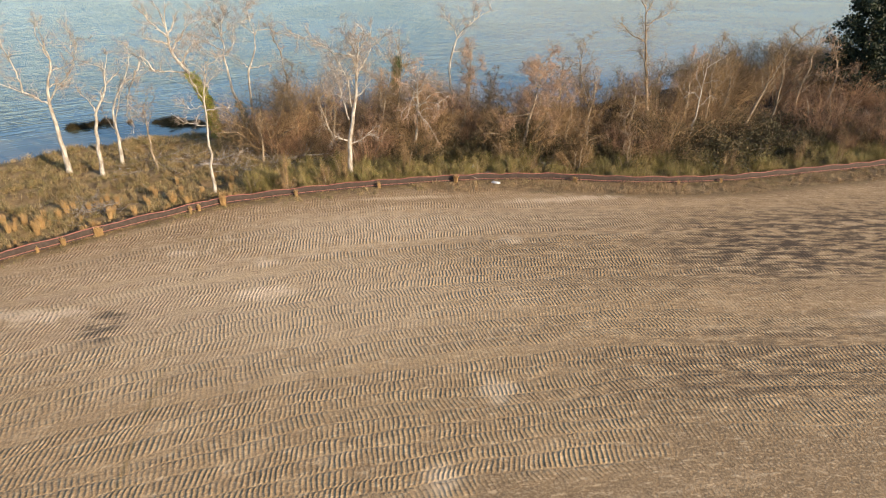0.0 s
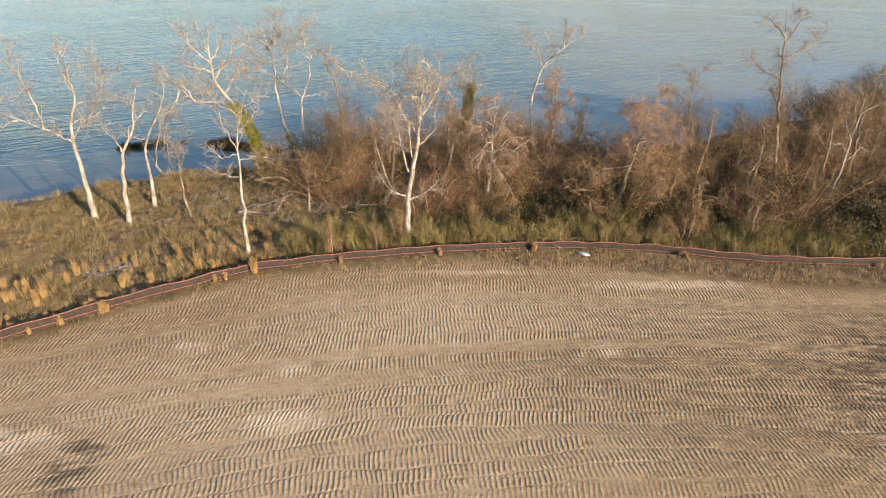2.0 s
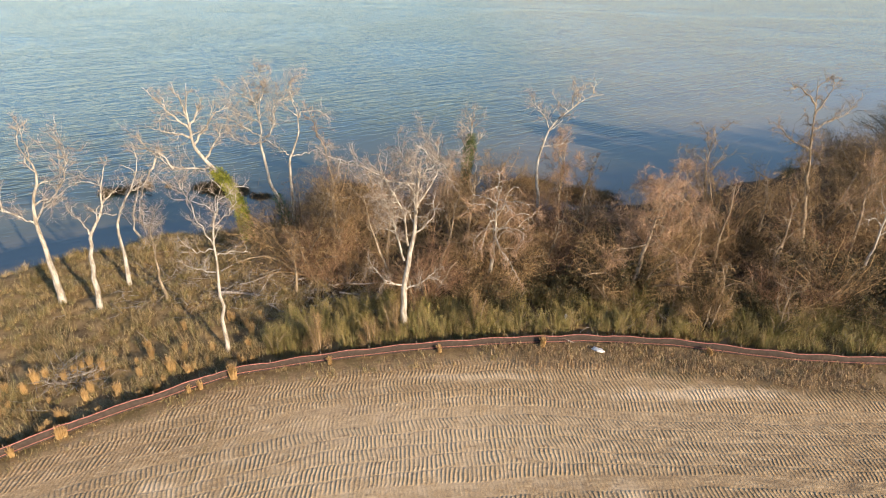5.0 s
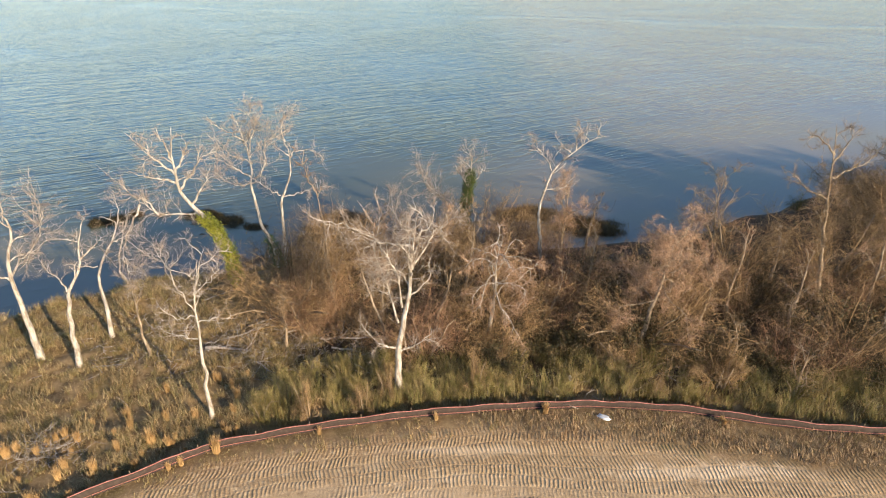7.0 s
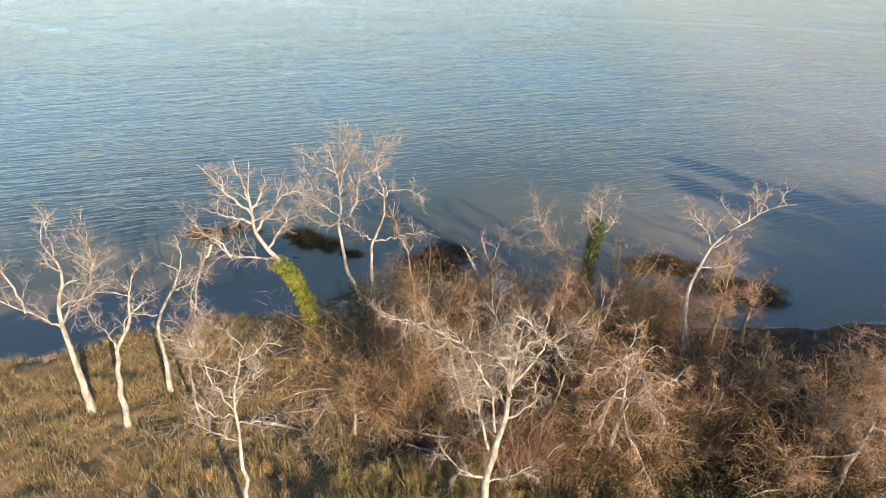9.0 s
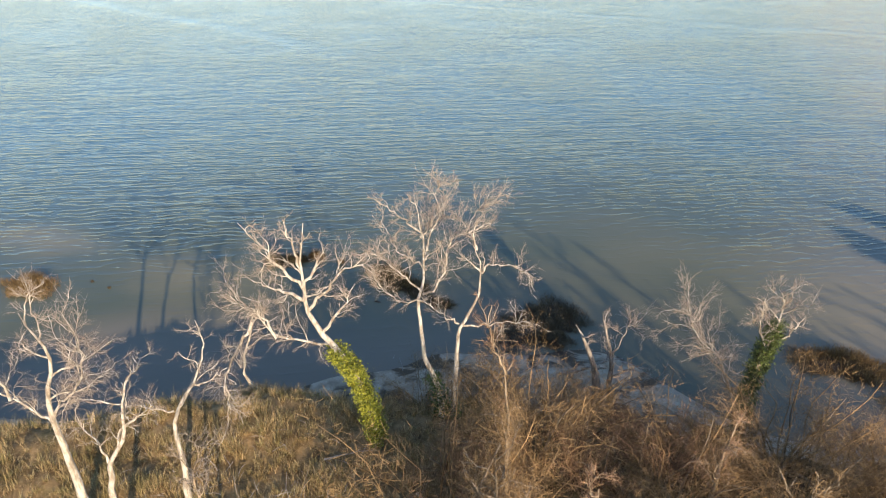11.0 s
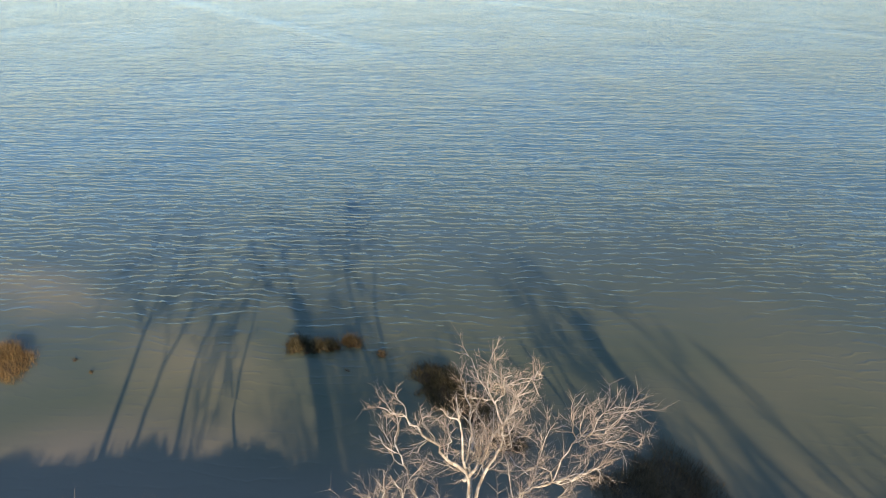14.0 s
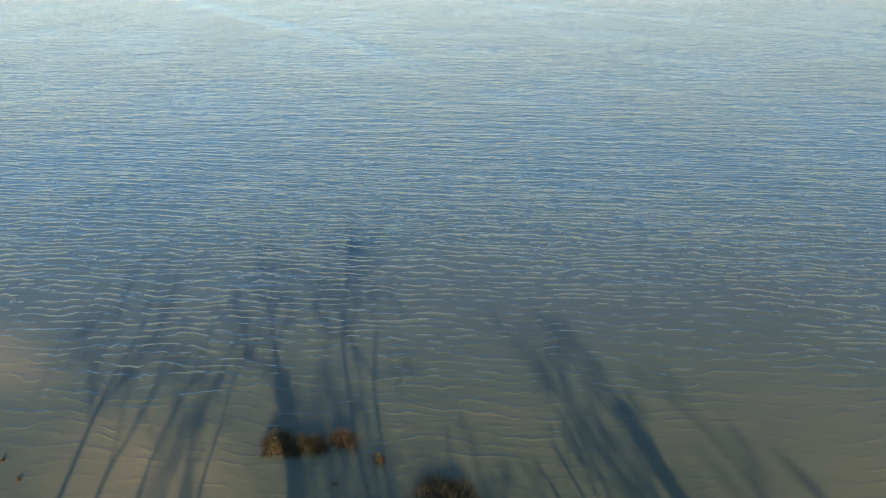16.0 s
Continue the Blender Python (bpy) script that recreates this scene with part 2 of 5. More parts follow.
def water_material():
    m = Mat("estuary_water", 0.08)
    p = m.pos()
    x, y, z = m.xyz(p)
    s = m.attr("shore_d")
    a = radians(28)
    u = m.math('ADD', m.math('MULTIPLY', x, math.cos(a)), m.math('MULTIPLY', y, math.sin(a)))
    w = m.math('SUBTRACT', m.math('MULTIPLY', y, math.cos(a)), m.math('MULTIPLY', x, math.sin(a)))
    n1 = m.noise(p, 0.09, 3)
    shoal = m.noise(m.vec(m.math('MULTIPLY', u, 0.045), m.math('MULTIPLY', w, 0.085)), 1.0, 2, 0.5, 0.6)
    # turbid water; the far blue also has sky reflection put into its colour
    deep = m.mix(m.band(s, 10.0, 80.0), (0.092, 0.102, 0.064), (0.06, 0.126, 0.172))
    # silt in the current, plus haze and sky reflection painted into the colour
    silt = m.math('MULTIPLY', m.band(m.math('ADD', x, m.math('MULTIPLY', m.math('SUBTRACT', n1, 0.5), 30.0)), 2.0, 46.0), 0.75)
    silt = m.math('MAXIMUM', silt, m.math('MULTIPLY', m.math('MULTIPLY', m.band(x, 0.0, 16.0), m.band(s, 50.0, 8.0)), 0.7))
    deep = m.mix(silt, deep, (0.27, 0.23, 0.195))
    bar = m.math('MULTIPLY', m.math('MULTIPLY', m.band(shoal, 0.5, 0.62), m.band(s, 34.0, 12.0)), 0.2)
    wobble = m.math('ADD', m.math('MULTIPLY', shoal, 0.7), m.math('MULTIPLY', m.noise(p, 0.22, 3), 0.45))
    for cx, cy, rx, ry, k in SHOAL_HAZE:
        bar = m.math('MAXIMUM', bar, m.math('MULTIPLY', blob(m, x, y, cx, cy, rx, ry, wobble, 0.8), k))
    c = m.mix(m.math('MULTIPLY', bar, 0.9), deep, (0.29, 0.235, 0.13))
    # tan shallows, painted paler to lift the bank's shadow on them
    c = m.mix(m.math('MULTIPLY', m.band(m.math('ADD', s, m.math('MULTIPLY', m.math('SUBTRACT', shoal, 0.5), 14.0)), 16.0, 1.0), m.math('MULTIPLY_ADD', m.band(x, -8.0, -18.0), 0.5, 0.3)), c, (0.23, 0.19, 0.15))
    m.color(c)
    calm = m.math('MULTIPLY_ADD', m.band(m.math('ADD', s, m.math('MULTIPLY', n1, 26.0)), 22.0, 74.0), 0.94, 0.06)
    patch = m.math('MULTIPLY_ADD', m.band(m.noise(p, 0.035, 2), 0.35, 0.6), 0.45, 0.55)
    bend = m.noise(m.vec(m.math('MULTIPLY', u, 0.13), m.math('MULTIPLY', w, 0.2)), 1.0, 4)
    roll = m.math('SINE', m.math('ADD', m.math('MULTIPLY', w, 7.0), m.math('MULTIPLY', bend, 30.0)))
    roll = m.math('POWER', m.math('MULTIPLY_ADD', roll, 0.5, 0.5), 5.0)
    gust = m.band(m.noise(m.vec(m.math('MULTIPLY', u, 0.7), m.math('MULTIPLY', w, 0.9)), 1.0, 3), 0.36, 0.62)
    swell = m.noise(m.vec(m.math('MULTIPLY', u, 0.12), m.math('MULTIPLY', w, 0.8)), 1.0, 2, 0.45, 0.25)
    chop = m.noise(m.vec(m.math('MULTIPLY', u, 0.6), m.math('MULTIPLY', w, 2.6)), 1.0, 2, 0.5, 0.3)
    # longer waves on the open water
    open_water = m.band(s, 30.0, 110.0)
    long_wave = m.noise(m.vec(m.math('MULTIPLY', u, 0.12), m.math('MULTIPLY', w, 0.46)), 1.0, 3, 0.55, 0.3)
    h = m.math('ADD', m.math('MULTIPLY', m.math('MULTIPLY', roll, gust), 0.32), m.math('MULTIPLY_ADD', swell, 0.7, m.math('MULTIPLY', chop, 0.26)))
    h = m.math('MULTIPLY_ADD', m.math('MULTIPLY', long_wave, open_water), 1.15, h)
    # smooth slicks that the current draws far out
    far = m.math('SUBTRACT', y, m.math('MULTIPLY_ADD', m.math('ADD', x, 105.0), -0.42, 175.0))
    far = m.math('ADD', far, m.math('MULTIPLY', m.math('SUBTRACT', m.noise(p, 0.012, 2), 0.5), 16.0))
    slick = m.math('MULTIPLY', m.math('MULTIPLY', m.band(far, -7.0, 0.0), m.band(far, 11.0, 2.0)), m.band(x, -85.0, -110.0))
    far = m.math('SUBTRACT', y, m.math('MULTIPLY_ADD', m.math('ADD', x, 16.0), -0.28, 267.0))
    far = m.math('ADD', far, m.math('MULTIPLY', m.math('SUBTRACT', m.noise(p, 0.015, 2), 0.5), 20.0))
    slick = m.math('MAXIMUM', slick, m.math('MULTIPLY', m.math('MULTIPLY', m.band(far, -7.0, 0.0), m.band(far, 9.0, 2.0)), 0.8))
    slick = m.math('SUBTRACT', 1.0, m.math('MULTIPLY', slick, 0.58))
    m.bump(m.math('MULTIPLY', m.math('MULTIPLY', m.math('MULTIPLY', h, calm), patch), slick), 1.0, 0.42)
    m.b.inputs["IOR"].default_value = 1.33
    m.b.inputs["Specular IOR Level"].default_value = 0.5
    return m.m


def bark(name, light, dark, rough=0.85):
    m = Mat(name, rough)
    p = m.obj()
    x, y, z = m.xyz(p)
    g = m.noise(m.vec(m.math('MULTIPLY', x, 6.0), m.math('MULTIPLY', y, 6.0), m.math('MULTIPLY', z, 1.4)), 1.0, 5, 0.65)
    c = m.mix(m.band(g, 0.35, 0.62), dark, light)
    c = m.mix(m.math('MULTIPLY', m.band(m.noise(p, 0.9, 3), 0.5, 0.68), 0.55), c, tuple(v * 0.55 for v in dark))
    m.color(c)
    m.bump(g, 0.6, 0.03)
    return m.m


def island(name, cols, rough=0.8, spec=0.2, back=0.0):
    """Leaves, blades and twigs: each its own shade."""
    m = Mat(name, rough)
    g = m.n.new("ShaderNodeNewGeometry")
    c = m.ramp(g.outputs["Random Per Island"], *[(i / max(1, len(cols) - 1), c) for i, c in enumerate(cols)])
    big = m.noise(m.pos(), 0.5, 3)
    c = m.mix(m.math('MULTIPLY', m.band(big, 0.45, 0.7), 0.45), c, tuple(v * 0.5 for v in cols[0]))
    c = m.mix(m.math('MULTIPLY', m.band(m.noise(m.pos(), 1.3, 2), 0.5, 0.62), 0.4), c, cols[-1])
    m.color(c)
    m.b.inputs["Specular IOR Level"].default_value = spec
    return m.m


def plain(name, col, rough=0.7, scale=3.0, metal=0.0):
    m = Mat(name, rough)
    n = m.noise(m.obj(), scale, 4)
    m.color(m.mix(m.band(n, 0.35, 0.7), tuple(v * 0.72 for v in col), tuple(min(1, v * 1.12) for v in col)))
    m.b.inputs["Metallic"].default_value = metal
    m.bump(n, 0.3, 0.01)
    return m.m


# tan shoals; those beyond x = 10 also paint pale haze over the water
SHOAL_HAZE = [(0.9, 86.4, 12, 5, 0.2), (-37.8, 66.3, 6.5, 3.4, 0.5), (-54.3, 66.4, 7.5, 2.6, 0.55), (12.3, 79.1, 8, 3, 0.4), (20, 82, 11, 5.5, 0.6), (25, 72, 8, 3, 0.6), (54, 104, 24, 9, 0.8), (34, 84, 9, 5, 0.7)]
PALE = [(-5.0, 25.5, 17, 7.5, 0.36), (-1.5, 33.0, 9, 4.0, 0.4), (9.0, 33.5, 12, 4.0, 0.25), (-5.5, 26.0, 1.8, 0.9, 0.95), (-5.9, 29.2, 0.8, 0.6, 0.7), (-15.5, 25.0, 2.6, 0.8, 0.8), (4.4, 17.6, 1.0, 1.1, 0.6), (1.8, 13.6, 0.7, 0.9, 0.6), (7.8, 30.5, 0.8, 0.7, 0.6), (-10.5, 30.8, 1.4, 0.5, 0.6), (24.0, 21.0, 2.5, 0.7, 0.5), (2.0, 37.5, 4.5, 0.35, 0.6), (13.0, 36.2, 6.0, 0.6, 0.8)]
DAMP = [(20.5, 27.2, 4.0, 3.0, 0.5), (13.5, 18.2, 7.0, 3.2, 0.25), (-12.2, 23.8, 0.9, 1.3, 0.75), (27.0, 28.6, 8.5, 4.4, 0.9), (2.6, 12.0, 1.3, 0.5, 0.5), (14.0, 29.5, 9.0, 5.5, 0.3), (40.0, 31.0, 9.0, 4.0, 0.5), (27.0, 20.5, 5.0, 1.0, 0.35), (20.0, 18.0, 9.0, 2.6, 0.45)]
GROUND = ground_material()
WATER_MAT = water_material()
BARK_WHITE = bark("bark_pale", (0.53, 0.485, 0.415), (0.23, 0.19, 0.145))
BARK_GREY = bark("bark_grey", (0.38, 0.3, 0.21), (0.15, 0.11, 0.07))
BARK_DRIFT = bark("bark_driftwood", (0.42, 0.37, 0.32), (0.17, 0.14, 0.115))
TWIG_PALE = island("twigs_pale", [(0.32, 0.255, 0.2), (0.44, 0.375, 0.305), (0.25, 0.185, 0.14)])
TWIG_RED = island("twigs_russet", [(0.13, 0.074, 0.042), (0.34, 0.195, 0.11), (0.46, 0.285, 0.17), (0.08, 0.048, 0.028)])
TWIG_ROSE = island("twigs_rose", [(0.24, 0.138, 0.08), (0.48, 0.3, 0.185), (0.58, 0.395, 0.26), (0.16, 0.092, 0.052)])
TWIG_TAN = island("twigs_tan", [(0.13, 0.084, 0.042), (0.44, 0.295, 0.15), (0.29, 0.188, 0.094), (0.08, 0.054, 0.026)])
TWIG_OLIVE = island("twigs_olive", [(0.06, 0.055, 0.018), (0.15, 0.12, 0.042), (0.1, 0.1, 0.026), (0.24, 0.17, 0.07)])
IVY = island("ivy_leaves", [(0.1, 0.125, 0.016), (0.25, 0.26, 0.028), (0.38, 0.37, 0.045), (0.1, 0.13, 0.02)], 0.5, 0.4)
IVY_DARK = island("ivy_dark", [(0.03, 0.05, 0.014), (0.07, 0.095, 0.025), (0.12, 0.15, 0.035)], 0.5, 0.4)
BRAMBLE = island("bramble_leaves", [(0.03, 0.027, 0.012), (0.065, 0.058, 0.02), (0.1, 0.082, 0.03), (0.16, 0.105, 0.05), (0.045, 0.04, 0.016)], 0.6, 0.3)
EVERGREEN = island("evergreen_leaves", [(0.012, 0.02, 0.01), (0.025, 0.035, 0.015), (0.04, 0.05, 0.02)], 0.55, 0.35)
GRASS_DRY = island("dry_grass", [(0.22, 0.14, 0.06), (0.5, 0.36, 0.18), (0.32, 0.215, 0.1), (0.13, 0.12, 0.042), (0.62, 0.47, 0.26), (0.17, 0.16, 0.05)])
GRASS_BROWN = island("brown_grass", [(0.24, 0.155, 0.08), (0.46, 0.33, 0.19), (0.32, 0.2, 0.105), (0.52, 0.38, 0.22)])
GRASS_GREEN = island("weeds_olive", [(0.13, 0.13, 0.032), (0.3, 0.23, 0.08), (0.4, 0.3, 0.14), (0.19, 0.2, 0.05), (0.46, 0.33, 0.165)])
SEDGE = island("golden_sedge", [(0.48, 0.3, 0.125), (0.58, 0.4, 0.19), (0.38, 0.23, 0.09)])
MARSH = island("marsh_reed", [(0.045, 0.038, 0.018), (0.09, 0.07, 0.032), (0.035, 0.034, 0.016), (0.13, 0.105, 0.055)])
MARSH_GOLD = island("marsh_reed_gold", [(0.21, 0.135, 0.055), (0.15, 0.09, 0.038), (0.1, 0.07, 0.03), (0.26, 0.18, 0.08)])
MARSH_BROWN = island("marsh_brown", [(0.1, 0.07, 0.038), (0.17, 0.12, 0.065), (0.075, 0.056, 0.03), (0.22, 0.16, 0.09)])
MUD = plain("marsh_mud", (0.085, 0.064, 0.045), 0.7, 2.0)
FABRIC = plain("fence_fabric", (0.062, 0.044, 0.035), 0.8, 6.0)
CORD = plain("red_cord", (0.5, 0.2, 0.16), 0.6, 5.0)
STAKE = plain("stake_wood", (0.22, 0.16, 0.1), 0.8, 5.0)
WHITE = plain("white_plastic", (0.8, 0.8, 0.78), 0.45, 4.0)


# ---- mesh helpers ----
def mesh_of(name, v, f, mat):
    me = bpy.data.meshes.new(name)
    me.from_pydata(v, [], f)
    me.materials.append(mat)
    me.update()
    return me


def smooth(me):
    me.polygons.foreach_set("use_smooth", [True] * len(me.polygons))
    return me


def part(name, me, parent, label=""):
    ob = new(name, me)
    ob.parent = parent
    return tagged(ob, label)


class Tubes:
    """Collects tapered tubes into one mesh."""

    def __init__(self):
        self.v, self.f = [], []

    def add(self, pts, rad, sides=4):
        pts = np.asarray(pts, float)
        n = len(pts)
        tan = np.gradient(pts, axis=0)
        tan /= np.linalg.norm(tan, axis=1, keepdims=True) + 1e-9
        ref = np.array([0.0, 0, 1]) if abs(tan[0, 2]) < 0.8 else np.array([1.0, 0, 0])
        a = np.cross(tan, ref)
        a /= np.linalg.norm(a, axis=1, keepdims=True) + 1e-9
        b = np.cross(tan, a)
        ang = np.arange(sides) * 2 * math.pi / sides
        ring = pts[:, None] + np.asarray(rad, float)[:, None, None] * (np.cos(ang)[None, :, None] * a[:, None] + np.sin(ang)[None, :, None] * b[:, None])
        o = len(self.v)
        self.v.extend(map(tuple, ring.reshape(-1, 3)))
        for i in range(n - 1):
            r0, r1 = o + i * sides, o + (i + 1) * sides
            for k in range(sides):
                j = (k + 1) % sides
                self.f.append((r0 + k, r0 + j, r1 + j, r1 + k))
        self.f.append(tuple(range(o + (n - 1) * sides, o + n * sides)))

    def sliver(self, p, d, ln, w, rng):
        s = np.cross(d, rng.normal(0, 1, 3))
        s *= w / (np.linalg.norm(s) + 1e-9)
        o = len(self.v)
        self.v += [tuple(p - s), tuple(p + s), tuple(p + d * ln)]
        self.f.append((o, o + 1, o + 2))

    def mesh(self, name, mat):
        return smooth(mesh_of(name, self.v, self.f, mat))


def unit(v):
    return v / (np.linalg.norm(v) + 1e-9)


def wander(rng, start, way, length, n, wild, up):
    """A crooked line."""
    pts, d = [np.asarray(start, float)], unit(np.asarray(way, float))
    for _ in range(n):
        d = unit(d + rng.normal(0, wild, 3) + np.array([0, 0, up]))
        pts.append(pts[-1] + d * length / n)
    return np.array(pts)


def along(pts, t):
    k = t * (len(pts) - 1)
    i = min(int(k), len(pts) - 2)
    return pts[i] + (pts[i + 1] - pts[i]) * (k - i), unit(pts[i + 1] - pts[i])


def branch_way(rng, d, angle):
    side = unit(np.cross(d, rng.normal(0, 1, 3)))
    return unit(d * math.cos(angle) + side * math.sin(angle))


# ---- the lie of the land ----
FENCE = [(-400, -250), (-60, 0), (-40, 16), (-28, 25.2), (-19.7, 30.9), (-15.1, 34.3), (-11.9, 36.3), (-9.9, 37.6), (-5.4, 38.8), (-0.6, 39.7), (4.1, 40.2), (8.3, 40.4), (12.8, 40.0), (16.2, 39.2), (18.7, 38.7), (22.0, 38.4), (26.0, 38.4), (32, 39.3), (36, 39.8), (40, 40.5), (55, 43.5), (80, 49), (400, 110)]
SHORE = [(-400, -150), (-80, 20), (-60, 31), (-45, 40.5), (-37.7, 48.2), (-33.4, 50.6), (-29.2, 52.1), (-23.7, 56.5), (-19.2, 60.1), (-15.1, 63.7), (-10.9, 66.8), (-4.2, 68.2), (2.5, 65.6), (9.7, 64.8), (15.5, 65.0), (22.2, 66.2), (31, 71.9), (51.9, 81), (64.3, 86.2), (86.1, 93.4), (150, 112), (400, 180)]
BEACH = [(-400, 0.6), (-22, 0.7), (-17, 3.2), (-12, 5.0), (-4, 6), (4, 2.5), (12, 1), (20, 0.6), (60, 0.6), (400, 2)]


def table(t):
    xs, ys = np.array([a for a, b in t], float), np.array([b for a, b in t], float)
    return lambda x: np.interp(x, xs, ys)


fence_y, shore_y, beach_w = table(FENCE), table(SHORE), table(BEACH)


def lumps(x, y, seed=0.0):
    return (np.sin(x * 0.9 + 1.3 * np.sin(y * 0.7 + seed)) * np.cos(y * 1.1 + seed * 2 + np.sin(x * 0.6)))


def ground_z(x, y):
    x, y = np.asarray(x, float), np.asarray(y, float)
    s = (shore_y(x) - y) * 0.9 + 0.7 * lumps(x * 0.5, y * 0.5, 2.0)
    b = beach_w(x)
    wet = WATER + np.clip(s, -60, 0) * 0.07
    beach = WATER + 0.07 * np.clip(s, 0, None)
    k = np.clip((s - b) / 5.0, 0, 1)
    k = k * k * (3 - 2 * k)
    z = np.where(s < 0, wet, beach + (0.0 - beach) * k)
    d = y - fence_y(x)
    bank = np.clip(d / 2.0, 0, 1) * k
    return z + bank * 0.16 * lumps(x * 1.3, y * 1.3) - 0.18 * np.exp(-((d - 1.1) / 0.8) ** 2) * k


def track_v(x, y):
    d = np.asarray(x, float) - 7
    return y + np.where(d < 0, 0.0082, 0.003) * np.minimum(d * d, 2500)


def gz(x, y):
    return float(ground_z(x, y))


def sheet(name, xs, ys, zf, mat, attrs):
    gx, gy = np.meshgrid(xs, ys)
    zz = zf(gx, gy)
    nx, ny = len(xs), len(ys)
    i = np.arange(nx * ny).reshape(ny, nx)
    f = np.stack([i[:-1, :-1], i[:-1, 1:], i[1:, 1:], i[1:, :-1]], -1).reshape(-1, 4)
    me = mesh_of(name, np.stack([gx, gy, zz], -1).reshape(-1, 3).tolist(), f.tolist(), mat)
    smooth(me)
    for key, val in attrs.items():
        me.attributes.new(key, 'FLOAT', 'POINT').data.foreach_set("value", val(gx, gy).ravel().astype(np.float32))
    return new(name, me)


def steps(*runs):
    return np.unique(np.concatenate([np.arange(a, b, d) for a, b, d in runs]).round(3))


gxs = steps((-1500, -100, 100), (-100, -50, 5), (-50, 60, 0.5), (60, 110, 4), (110, 1501, 100))
gys = steps((-1500, -60, 120), (-60, 8, 4), (8, 30, 1), (30, 82, 0.4), (82, 130, 6), (130, 1501, 150))
ground = sheet("ground", gxs, gys, ground_z, GROUND, {"fence_d": lambda x, y: y - fence_y(x), "track_v": track_v, "mould_shade": lambda x, y: np.clip((x + 10) / 4, 0, 1) * np.clip((y - fence_y(x) - 1.2) / 1.5, 0, 1), "litter_d": lambda x, y: y - fence_y(x) + np.clip((x - 4) / 8, 0, 1) * 1.9, "shore_d": lambda x, y: y - shore_y(x)})
tagged(ground, "bare tan graded soil with crawler tracks, grassy bank and grey beach", "ground", kind="structure")
wxs = steps((-4000, -200, 200), (-200, -60, 10), (-60, 60, 1.5), (60, 200, 10), (200, 4001, 200))
wys = steps((-500, 0, 100), (0, 40, 10), (40, 100, 1.5), (100, 200, 10), (200, 4800, 200))
water = sheet("water", wxs, wys, lambda x, y: np.full_like(x, WATER), WATER_MAT, {"shore_d": lambda x, y: y - shore_y(x)})
tagged(water, "rippled blue-grey estuary water with tan shoals", "water", kind="structure")


# ---- trees ----
def leaf_cloud(rng, centres, spread, size, count):
    """Small bent leaves scattered round points."""
    v, f = [], []
    c = np.asarray(centres, float)
    for _ in range(count):
        p = c[rng.integers(len(c))] + rng.normal(0, spread, 3)
        a, b = unit(rng.normal(0, 1, 3)), unit(rng.normal(0, 1, 3))
        b = unit(np.cross(a, b))
        s = size * rng.uniform(0.6, 1.3)
        o = len(v)
        v += [tuple(p - a * s), tuple(p + b * s * 0.6), tuple(p + a * s), tuple(p - b * s * 0.6 + np.cross(a, b) * s * 0.3)]
        f += [(o, o + 1, o + 2), (o, o + 2, o + 3)]
    return v, f


